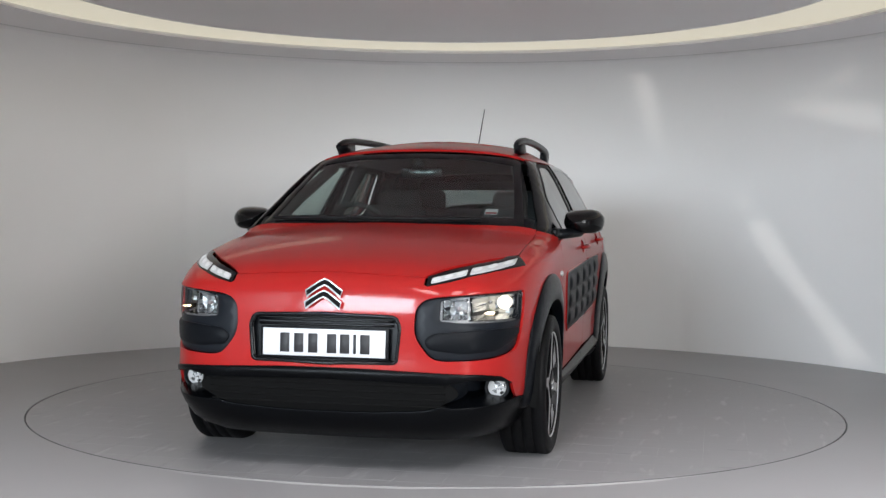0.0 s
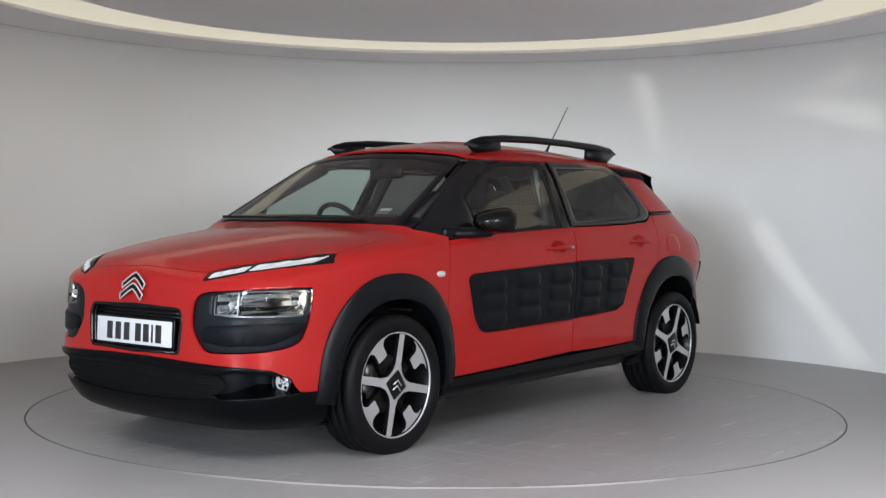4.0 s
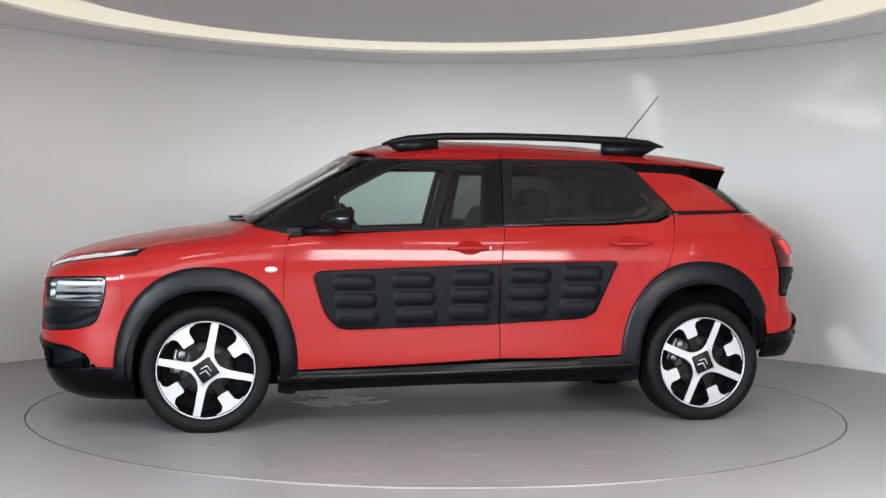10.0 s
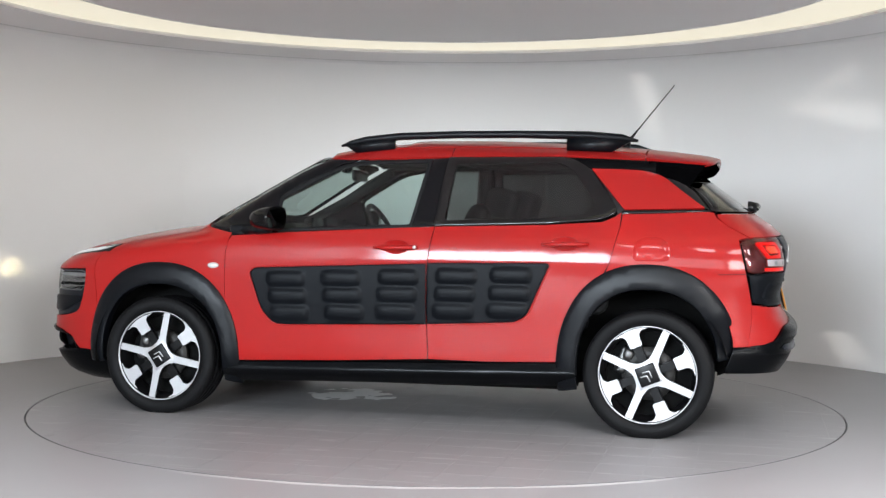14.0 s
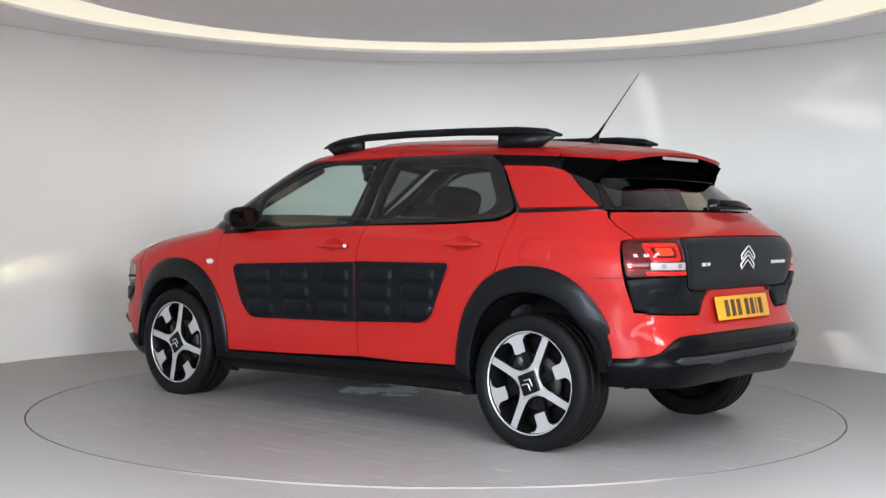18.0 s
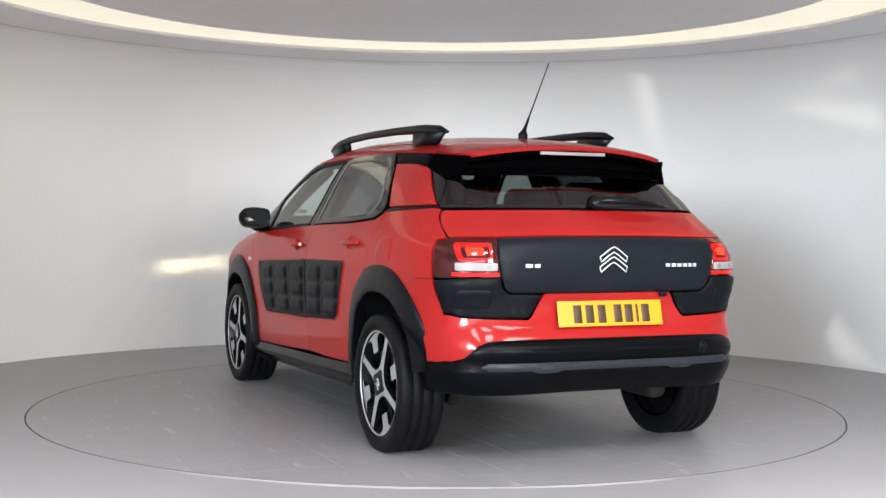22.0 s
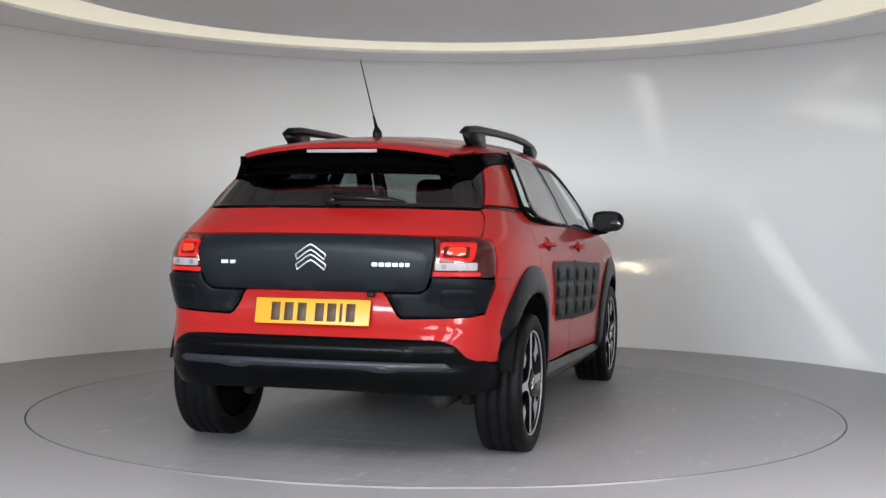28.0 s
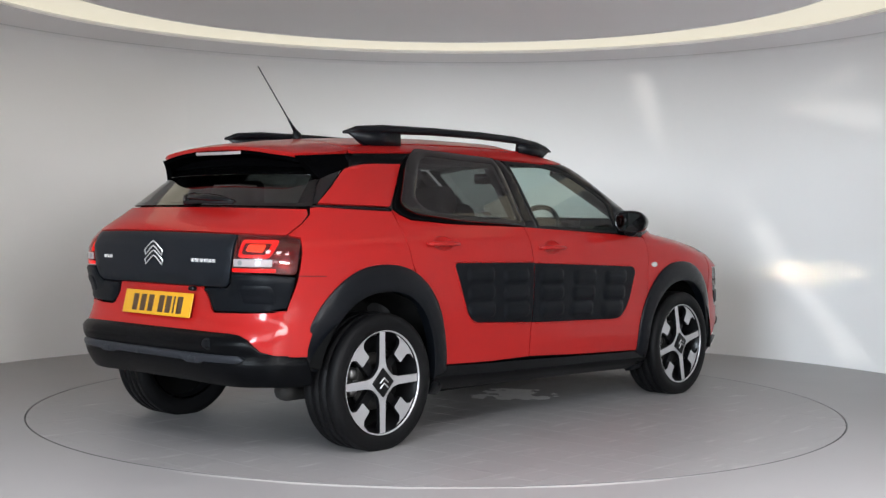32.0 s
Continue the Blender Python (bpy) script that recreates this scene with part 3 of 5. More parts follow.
    gaps = [[(1.50, 2.37), (1.68, 2.36), (1.76, 2.02), (1.79, 1.74), (1.75, 1.72), (1.66, 2.02)], [(2.33, 1.26), (2.36, 1.28), (2.44, 1.17), (2.34, 1.17)],
            [(2.41, 1.01), (2.52, 1.07), (2.70, .74), (2.86, .46), (3.09, .06), (2.95, .04), (2.72, .50), (2.52, .80)],
            [(2.59, 1.94), (2.74, 1.96), (3.10, 1.90), (3.10, 1.70), (2.90, 1.80)], [(2.73, 1.975), (2.78, 1.97), (3.01, 2.16), (2.96, 2.19)]]
    loops = [frame_q] + [[back_to_mask(on_wall(*q)) for q in g] for g in gaps]
    pts, eds = [], []
    for lp in loops:
        eds += [(len(pts) + i, len(pts) + (i + 1) % len(lp)) for i in range(len(lp))]
        pts += lp
    vo, _, fo, _, _, _ = delaunay_2d_cdt([Vector(q) for q in pts], eds, [], 0, 1e-6)
    uv = np.array([tuple(v) for v in vo])
    keep = []
    for f in fo:
        c = uv[list(f)].mean(0)
        if within(c[:1], c[1:2], loops[0])[0] and not any(within(c[:1], c[1:2], lp)[0] for lp in loops[1:]):
            keep.append(f)
    vs = [(a, -17.98, b) for a, b in uv]
    bm = pydata(vs, keep)
    tagged(mesh_object("window_blind", bm, HALLWALL, False), "unseen pale sheet with slanting gaps that shape the sun patches", "window blind", group="hall window blinds")
    # unseen sheets added to keep the sun out of the other windows
    tagged(mesh_object("window_blind", slab(-4.5, 4.2, -17.99, -17.97, .1, 4.9), HALLWALL, False), "unseen pale sheet that closes the window to the sun", "window blind", group="hall window blinds")
    tagged(mesh_object("window_blind", slab(4.6, 10.6, -17.99, -17.97, .1, 4.9), HALLWALL, False), "unseen pale sheet that closes the window to the sun", "window blind", group="hall window blinds")
    tagged(mesh_object("wall_east", slab(11.2, 11.4, -17.9, -2.2, 0, 5.0), HALLWALL, False), "plain grey hall wall", "wall", kind="structure")
    north = join(slab(-11.6, -2.97, -2.62, -2.42, 0, 5.0), slab(2.97, 11.4, -2.62, -2.42, 0, 5.0), slab(-2.97, 2.97, -2.62, -2.42, 2.475, 5.0), slab(-3.09, -2.97, -2.42, -1.85, 0, 2.475), slab(2.97, 3.09, -2.42, -1.85, 0, 2.475))
    tagged(mesh_object("wall_north", north, HALLWALL, False), "plain grey hall wall with the wide booth opening", "wall", kind="structure")
    tagged(mesh_object("ceiling", slab(-11.6, 11.4, -18.1, -2.2, 5.0, 5.1), HALLWALL, False), "plain hall ceiling", "ceiling", kind="structure")


def build_turntable():
    root = tagged(new("turntable"), "round grey vinyl-topped vehicle turntable set flush in the floor", "turntable")
    bm = bmesh.new()
    bmesh.ops.create_cone(bm, cap_ends=True, segments=160, radius1=R_DISC - .002, radius2=R_DISC, depth=0.05)
    bmesh.ops.translate(bm, vec=(0, 0, -.025), verts=bm.verts)
    part("deck", moved(sharp(bm), Matrix.Translation((0, 0, -.0010))), GROUT, root, "dusty pale deck below the tile joints")
    tiles, cut = [], []
    pitch, gap, rim = .203, .0008, R_DISC - .004
    for i in range(-12, 13):
        for j in range(-12, 13):
            x0, y0 = -.103 + pitch * i + gap, .096 + pitch * j + gap
            x1, y1 = x0 + pitch - 2 * gap, y0 + pitch - 2 * gap
            loop, whole = [(x0, y0), (x1, y0), (x1, y1), (x0, y1)], True
            if max(math.hypot(*q) for q in loop) > rim:
                whole, out = False, []
                edge = [(a[0] + (b[0] - a[0]) * t / 8, a[1] + (b[1] - a[1]) * t / 8) for a, b in zip(loop, loop[1:] + loop[:1]) for t in range(8)]
                for q in edge:
                    d = math.hypot(*q)
                    out.append(q if d <= rim else (max(x0, min(x1, q[0] * rim / d)), max(y0, min(y1, q[1] * rim / d))))
                out = [q for q in out if math.hypot(*q) <= rim + .004]
                if len(out) < 3:
                    continue
                loop = [q for k, q in enumerate(out) if math.dist(q, out[k - 1]) > 1e-4]
                if len(loop) < 3:
                    continue
            (tiles if whole and len(tiles) < 330 else cut).append(loop)
    def slab(loops):
        vs, fs = [], []
        for loop in loops:
            k, n = len(vs), len(loop)
            vs += [(x, y, 0.0) for x, y in loop] + [(x, y, -.0010) for x, y in loop]
            fs += [tuple(range(k, k + n))] + [(k + q, k + n + q, k + n + (q + 1) % n, k + (q + 1) % n) for q in range(n)]
        return pydata(vs, fs)
    for loop in tiles:
        part("tile", slab([loop]), DISC, root, smooth=False)
    tagged(part("cut_tiles", slab(cut), DISC, root, "grey vinyl tiles cut along the round edge", smooth=False), kind="stuff")
    part("rim", ring_plate(R_DISC - .001, R_DISC + .001, -.03, .0004), EDGE, root, "worn pale metal edge strip")
    return root


build_room()
TURNTABLE = build_turntable()


# ---------------------------------------------------------------- the car
OFF = Matrix.Translation((0.0303, 0.0126, 0.0))
CAR = tagged(new("car"), "red five-door crossover hatchback with black cladding and lit lamps", "car")


def body(name, bm, material, label="", parent=None):
    return part(name, bm, material, parent or CAR, label, None if parent else OFF)


def both(name, poly, material, label="", holes=(), **kw):
    """The same panel on the left and on the right side."""
    return [body(name, sheet(k, poly, holes, **kw), material, label) for k in ("left", "right")]


BELT = [(.88, .962), (.61, .978), (.38, .990), (-.21, 1.016), (-.78, 1.032), (-1.06, 1.050), (-1.12, 1.075), (-1.155, 1.10)]
SEAM_F = [(.885, 1.0), (.905, .93), (.918, .86), (.922, .70), (.918, .56)]
SEAM_M = [(-.215, 1.018), (-.195, .90), (-.185, .80), (-.183, .55), (-.19, .34)]
SEAM_R = [(-1.158, 1.10), (-1.15, 1.02), (-1.13, .94), (-1.105, .84), (-1.06, .76)]


def build_panels():
    top = [(x, min(body_top(x, .712) - .0005, 1.0 + (x - 1.04) * .2)) for x in np.linspace(.90, 1.571, 18)]
    fender = SEAM_F[::-1] + top + [(1.60, .885), (1.66, .862), (1.72, .80), (1.725, .62), (1.72, .47), (1.69, .45)] + [p for p in arch(1.29, .29, .425, .50, 8, 180) if p[1] > .54 or p[0] > 1.5]
    both("front_wing", fender, RED, off=lambda u, v: -.0035 * np.clip((u - 1.67) / .02, 0, 1) * (v < .87), gap=.0002, edge=0, formed=True)
    door_f = [(.89, .958)] + [(x, z) for x, z in BELT[1:3]] + SEAM_M + [(.30, .315), (.86, .295), (.90, .42)] + SEAM_F[::-1][:-1]
    grip = lambda x0, z0: [(x0 + .070 * math.cos(t), z0 + .036 * math.sin(t)) for t in np.linspace(0, 2 * math.pi, 24, endpoint=False)]
    both("front_door", door_f, RED, holes=[grip(-.02, .910)], edge=0, gap=.0024)
    door_r = SEAM_M[::-1] + [(x, z) for x, z in BELT[4:]] + SEAM_R[1:4] + [p for p in arch(-1.29, .31, .43, .52, 60, 0) if p[1] > .36][::1][:0] + [p for p in arch(-1.29, .31, .425, .515, 60, 4)] + [(-.86, .35), (-.5, .338)]
    for line in (SEAM_F, SEAM_M, SEAM_R[1:]):
        both("door_seal", [(x - .014, z) for x, z in line] + [(x + .014, z) for x, z in line[::-1]], DARK, "dark rubber door seal", off=-.011, thick=.004, gap=0, edge=0)
    both("rear_door", door_r, RED, holes=[grip(-.885, .938)], edge=0, gap=.0024)
    seam = [(float(project("backlight", [q])[0][0][0]), q[1]) for q in ((.652, 1.098), (.672, 1.07), (.688, 1.03), (.697, .981))]
    quarter = [(-1.16, 1.087), (-1.40, 1.095), (-1.57, 1.103)] + seam + [(-1.76, .978), (-1.718, .969), (-1.755, .80), (-1.785, .66), (-1.80, .60), (-1.78, .452), (-1.70, .45)] + \
        [p for p in arch(-1.29, .31, .425, .515, 180, 62) if p[1] > .47] + SEAM_R[::-1][1:-1]
    both("rear_quarter", quarter, RED, off=lambda u, v: -.0035 * np.clip((-1.74 - u) / .03, 0, 1) * (v < .70), gap=.0004, edge=0)
    both("bumper_seam", [(-1.625, .8020), (-1.766, .8055), (-1.766, .8025), (-1.625, .7990)], GASKET, "fine dark bumper joint", off=.0012, thick=.001, gap=0, edge=0)
    # upper side: rail strip, glass, pillars
    both("cant_rail", [(.30, 1.366), (.10, 1.372), (-.247, 1.380), (-.247, 1.4355), (-.2, 1.436), (.1, 1.425), (.33, 1.402), (.43, 1.376)], RED, step=.03, edge=0)
    both("cant_rail", [(-.249, 1.380), (-.85, 1.382), (-1.25, 1.366), (-1.25, 1.395), (-.85, 1.428), (-.249, 1.4355)], RED, step=.03, edge=0)
    both("front_side_window", round_corners([(.64, .984), (.66, 1.165), (.57, 1.22), (.345, 1.338), (.20, 1.362), (-.155, 1.370), (-.092, 1.008)], [.01, .03, .05, .06, .04, .01, .01]), GLASS, "clear side glass", off=-.004, thick=0, edge=0)
    both("pillar_trim", [(-.155, 1.374), (-.090, 1.004), (-.214, 1.012), (-.245, 1.378)], PIANO, "gloss black pillar cover")
    apil = [(1.06, 1.006), (1.03, .992), (.90, .965), (.87, .962), (.635, .978), (.655, 1.168), (.565, 1.224), (.34, 1.342), (.20, 1.366), (.30, 1.370), (.425, 1.374), (.58, 1.296), (.73, 1.205), (.86, 1.128), (.96, 1.066)]
    both("windscreen_pillar", apil, PIANO, "gloss black windscreen pillar")
    dpil = [(-.86, 1.379), (-1.24, 1.364), (-1.31, 1.356), (-1.31, 1.292), (-1.26, 1.310), (-1.15, 1.316), (-.985, 1.320)]
    both("rear_pillar_trim", dpil, MATTBLACK, "black rear pillar cover")
    both("rear_pillar_edge", [(-1.30, 1.297), (-1.345, 1.283), (-1.45, 1.20), (-1.555, 1.118), (-1.575, 1.118), (-1.51, 1.20), (-1.46, 1.25), (-1.40, 1.27)], GLOSSPRINT, "black rear pillar edge")
    both("quarter_panel", round_corners([(-.985, 1.318), (-1.15, 1.314), (-1.26, 1.308), (-1.345, 1.281), (-1.45, 1.198), (-1.558, 1.118), (-1.165, 1.108)], [.01, 0, .05, .05, 0, .01, .01]), RED, "red panel behind the rear window", off=.003, edge=0)
    both("quarter_lining", [(-.985, 1.318), (-1.15, 1.345), (-1.26, 1.345), (-1.345, 1.281), (-1.45, 1.198), (-1.558, 1.118), (-1.60, 1.05), (-1.165, 1.05)], TRIM, "dark quarter lining", off=-.022, thick=0, step=.06, edge=0)
    both("rail_lining", [(.42, 1.370), (-.9, 1.376), (-1.30, 1.36), (-1.28, 1.395), (-.85, 1.425), (-.2, 1.432), (.1, 1.420), (.33, 1.398)], LINING, "pale rail lining", off=-.020, thick=0, step=.06, edge=0)
    both("pillar_strip", [(-1.15, 1.105), (-1.57, 1.115), (-1.61, 1.106), (-1.16, 1.089)], PIANO, off=.001)
    rwin = round_corners([(-.238, 1.376), (-.205, 1.018), (-.78, 1.036), (-1.06, 1.056), (-1.145, 1.10), (-.985, 1.32), (-.87, 1.376)], [.01, .01, 0, .06, .05, .10, .04])
    for k in ("left", "right"):
        f = (lambda u, v: .006 + 0 * u) if k == "left" else (lambda u, v: .008 + .040 * np.clip((-u - .24) / .9, 0, 1))
        body("rear_side_window", sheet(k, rwin, off=f, thick=.005), PRIVACY, "dark tinted rear side glass" if k == "left" else "dark tinted rear side glass popped ajar")
    inner = round_corners([(-.285, 1.340), (-.262, 1.046), (-.78, 1.064), (-.96, 1.076), (-1.03, 1.13), (-.90, 1.31), (-.82, 1.345)], [.02, .02, 0, .05, .05, .08, .03])
    fin = round_corners([(.622, .997), (.640, 1.155), (.56, 1.203), (.34, 1.319), (.19, 1.344), (-.132, 1.352), (-.078, 1.026)], [.01, .03, .05, .06, .04, .01, .01])
    fout = round_corners([(.64, .984), (.66, 1.165), (.57, 1.22), (.345, 1.338), (.20, 1.362), (-.155, 1.370), (-.092, 1.008)], [.01, .03, .05, .06, .04, .01, .01])
    for k in ("left", "right"):
        f = (lambda u, v: .0065 + 0 * u) if k == "left" else (lambda u, v: .0085 + .040 * np.clip((-u - .24) / .9, 0, 1))
        body("window_border", sheet(k, rwin, [inner], off=f, thick=.009, step=.03, edge=.001), GLOSSPRINT, "black printed glass border")
        body("window_frame", sheet(k, rwin, [inner], off=-.004, thick=.02, step=.03, edge=.001), MATTBLACK, "black window aperture frame")
        body("window_seal", sheet(k, fout, [fin], off=.001, thick=.008, step=.03, gap=0, edge=.002), GASKET, "black rubber window seal")
    # bonnet, roof, screens
    lead = [(y, .838 - .02 * abs(y) / .43) for y in np.linspace(-.40, .40, 15)]
    front_edge = [(float(project("screen", [(y, z)])[0][0][0]), y) for y, z in lead]
    rear_edge = [(x, y) for x, y in [(1.055, .712), (1.075, .66), (1.11, .55), (1.145, .35), (1.165, .15), (1.165, -.15), (1.145, -.35), (1.11, -.55), (1.075, -.66), (1.055, -.712)]]
    right_side = [(1.30, -.712), (1.45, -.712), (1.571, -.709), (1.70, -.645), (1.83, -.565), (1.92, -.495)]
    left_side = [(x, -y) for x, y in right_side[::-1]]
    bonnet = rear_edge + right_side + front_edge + left_side
    body("bonnet", sheet("top", bonnet, gap=.0008, edge=0), RED, "red bonnet with a soft centre crown")
    edge_r = [(x, -min(.55, body_side(x, zz))) for x, zz in ((.42, 1.378), (.33, 1.404), (.1, 1.427), (-.2, 1.438), (-.5, 1.438), (-.85, 1.430), (-1.245, 1.397))]
    back = [(-1.245, y) for y in np.linspace(edge_r[-1][1], -edge_r[-1][1], 11)][1:-1]
    frontr = [(.42 + .07 * (1 - (y / .5) ** 2), y) for y in np.linspace(.49, -.49, 13)]
    roof = edge_r + back + [(x, -y) for x, y in edge_r[::-1]] + frontr
    body("roof", sheet("roof", roof, edge=0), RED, "red roof skin")
    ws = [(-.66, 1.022), (-.4, 1.030), (0, 1.034), (.4, 1.030), (.66, 1.022), (.60, 1.20), (.545, 1.360), (.50, 1.378), (.3, 1.396), (0, 1.404), (-.3, 1.396), (-.50, 1.378), (-.545, 1.360), (-.60, 1.20)]
    body("windscreen", sheet("screen", ws, off=-.003, thick=0, edge=0), GLASS, "clear raked windscreen")
    wi = [(-.60, 1.062), (-.3, 1.070), (0, 1.073), (.3, 1.070), (.60, 1.062), (.565, 1.19), (.515, 1.338), (.30, 1.368), (0, 1.375), (-.30, 1.368), (-.515, 1.338), (-.565, 1.19)]
    body("windscreen_border", sheet("screen", ws, [wi], off=-.001, thick=.003, step=.03, edge=.001), PIANO, "black printed windscreen border")
    half = [ry(0, 1.107), ry(.3, 1.106), ry(.64, 1.103), rx(-1.582, 1.108), rx(-1.514, 1.20), rx(-1.46, 1.25), ry(.535, 1.285), ry(.50, 1.315), ry(.3, 1.335), ry(0, 1.343)]
    rg = half + mirrored(half[1:-1])[::-1]
    inn_h = [ry(0, 1.122), ry(.3, 1.121), ry(.628, 1.118), ry(.618, 1.15), ry(.582, 1.235), ry(.560, 1.250), ry(.3, 1.256), ry(0, 1.258)]
    body("rear_window_border", sheet("rear", rg, [inn_h + mirrored(inn_h[1:-1])[::-1]], off=.002, thick=.004, gap=.0005, step=.03, edge=0), GLOSSPRINT, "black printed glass border")
    body("rear_window", sheet("rear", rg, off=0, thick=.004, gap=.0005, edge=0), REARGLASS, "dark tinted tailgate glass")


build_panels()


# front end
FOG = (1.865, .672, .360)


def front_curve(pts):
    return [fy(*p[1:]) if p[0] == "y" else fx(*p[1:]) for p in pts]


def pod_outline():
    pts = front_curve([("y", .375, .64), ("y", .385, .70), ("y", .43, .735), ("y", .53, .748), ("y", .65, .757), ("x", 1.80, .763), ("x", 1.768, .752), ("x", 1.775, .66), ("x", 1.80, .575), ("x", 1.835, .525),
                       ("y", .70, .498), ("y", .56, .487), ("y", .46, .492), ("y", .41, .535), ("y", .38, .585)])
    return curve(pts, 60, True)


def build_front():
    red_low_l = front_curve([("y", 0, .452), ("y", .2, .450), ("y", .40, .443), ("y", .55, .437), ("y", .64, .432), ("y", .70, .420), ("x", 1.865, .385), ("x", 1.84, .345), ("x", 1.815, .322), ("x", 1.72, .318)])
    side_up = front_curve([("x", 1.70, .40), ("x", 1.69, .55), ("x", 1.693, .62), ("x", 1.704, .80), ("x", 1.662, .862)])
    drl_low = front_curve([("x", 1.63, .872), ("y", .66, .850), ("y", .58, .823), ("y", .50, .800), ("y", .42, .784)])
    drl_in = front_curve([("y", .405, .790), ("y", .405, .818)])
    lead = [fy(y, .836 - .02 * abs(y) / .43) for y in np.linspace(.38, 0, 8)]
    half = red_low_l + side_up + drl_low + drl_in + lead
    outline = half + mirrored(half[1:-1])[::-1]
    grille = round_corners(front_curve([("y", .305, .475), ("y", .318, .62), ("y", .300, .660), ("y", 0, .668), ("y", -.300, .660), ("y", -.318, .62), ("y", -.305, .475), ("y", 0, .468)]), [.02, .02, .03, 0, .03, .02, .02, 0])
    podL = pod_outline()
    podR = mirrored(podL)[::-1]
    body("front_panel", sheet("front", outline, [grille, podL, podR], step=.035, gap=0, edge=0), RED, "red nose panel")
    # number plate recess
    body("grille_recess", sheet("front", grille, off=-.035, thick=.0, gap=-.004, edge=0), PLASTIC, "black recess behind the number plate")
    body("grille_surround", join(*[tube([tuple(v) for v in np.vstack([project("front", [q])[0] - project("front", [q])[1] * dd for q in grille + grille[:1]])], .009, 6) for dd in (.004, .022)]), PIANO, "black grille surround")
    for z in (.622, .640, .655):
        body("grille_bar", tube([tuple(project("front", [fy(y, z)])[0][0] - np.array([.022, 0, 0])) for y in np.linspace(-.285, .285, 9)], .006, 6), PIANO)
    for name, x, z, tilt, fm, ink, par in (("front_number_plate", 2.108, .549, 2, WHITEPLATE, INK, 1), ("rear_number_plate", -1.944, .656, 13, YELLOWPLATE, INKBROWN, -1)):
        face = Matrix.Translation((x, 0, z)) @ Matrix.Rotation(radians(-tilt * par), 4, "Y") @ Matrix.Rotation(radians(90 * par), 4, "Z") @ Matrix.Rotation(radians(90), 4, "X")
        pl = body(name, rounded_box(.520, .111, .006, .012, 3, Matrix.Translation((0, 0, 0))), fm, "white number plate with dark bars" if par > 0 else "yellow number plate with dark bars")
        pl.matrix_basis = OFF @ face
        xs = [-.165, -.105, -.045, .035, .09, .132, .175]
        for i, cx in enumerate(xs):
            w = .012 if i == 5 else .040
            part("bar", rounded_box(w, .078, .002, .001, 1), ink, pl, "dark printed bar", Matrix.Translation((cx, -.002, .0037)))
        part("backing", rounded_box(.545 if par > 0 else .50, .128 if par > 0 else .09, .008, .01, 2, Matrix.Translation((0, 0, -.007))), PLASTIC, pl, "black plate holder")
    # chevron badges
    for name, at, s, par in (("front_badge", (2.106, 0, .757), 1.05, 1), ("rear_badge", (-1.962, 0, .897), .92, -1)):
        m = OFF @ Matrix.Translation(at) @ Matrix.Rotation(radians((-16 if par > 0 else 2) * par), 4, "Y") @ Matrix.Rotation(radians(90 * par), 4, "Z") @ Matrix.Rotation(radians(90), 4, "X")
        bd = None
        for dz in (.025, -.022):
            outer = [(-.074, -.022 + dz), (-.02, .016 + dz), (0, .025 + dz), (.02, .016 + dz), (.074, -.022 + dz), (.068, -.046 + dz), (.02, -.010 + dz), (0, .0 + dz), (-.02, -.010 + dz), (-.068, -.046 + dz)]
            b = tube([(x * s, y * s, .004) for x, y in outer + outer[:1]], .0036, 6)
            if bd is None:
                bd = body(name, b, SILVER, "bright metal double-chevron badge")
                bd.matrix_basis = m
            else:
                part("chevron", b, SILVER, bd)
            vs = [(x * s, y * s, .002) for x, y in outer]
            part("chevron_face", pydata(vs, [(0, 1, 8, 9), (1, 2, 7, 8), (2, 3, 6, 7), (3, 4, 5, 6)]), PIANO if par > 0 else SATIN, bd)
    # lamps
    for s in (1, -1):
        pod = podL if s > 0 else podR
        lens_pts = [("y", .475, .647), ("y", .478, .728), ("y", .56, .746), ("y", .65, .754), ("x", 1.80, .756), ("x", 1.776, .745), ("x", 1.785, .68), ("x", 1.80, .640), ("y", .66, .638), ("y", .55, .640)]
        lens = front_curve(lens_pts)
        rad = [.014, .012, 0, 0, .018, .03, .02, .03, 0, 0]
        lens = round_corners(lens if s > 0 else mirrored(lens)[::-1], rad if s > 0 else rad[::-1])
        body_pod = body("headlamp_pod", sheet("front", pod, [lens], off=-.010, thick=.03, gap=.003, step=.03), SATIN, "dark grey headlamp pod")
        fl = [("y", .43, .53), ("y", .56, .515), ("y", .70, .522), ("x", 1.81, .575), ("x", 1.80, .615), ("y", .62, .612), ("y", .45, .60), ("y", .41, .57)]
        lower = front_curve(fl)
        lower = round_corners(lower if s > 0 else mirrored(lower)[::-1], .03)
        part("pod_cushion", sheet("front", lower, off=lambda u, v: .002 + 0 * u, thick=.012, edge=.006), BUMPMAT, body_pod)
        hl = body("headlamp", sheet("front", lens, off=-.006, thick=0, gap=0, edge=0), LENS, "clear lit headlamp cover")
        # two deep bowls, the outer one lit, with the slit that throws the beam
        bowls = []
        for y0, y1, z0, z1, nm in ((.594, .762, .646, .748, "main_chamber"), (.486, .589, .651, .734, "side_chamber")):
            rim = [(y0, z0), (y1, z0), (y1, z1 + .004), (y0, z1)]
            bowls.append([fy(q[0] * s, q[1]) for q in rim])
            face = [project("screen", [(q[0] * s, q[1])])[0][0] - np.array([.026, 0, 0]) for q in rim]
            yc, zc = (y0 + y1) / 2 - (.012 if nm == "main_chamber" else 0), (z0 + z1) / 2
            xl = float(project("screen", [(yc * s, zc)])[0][0][0]) - .026
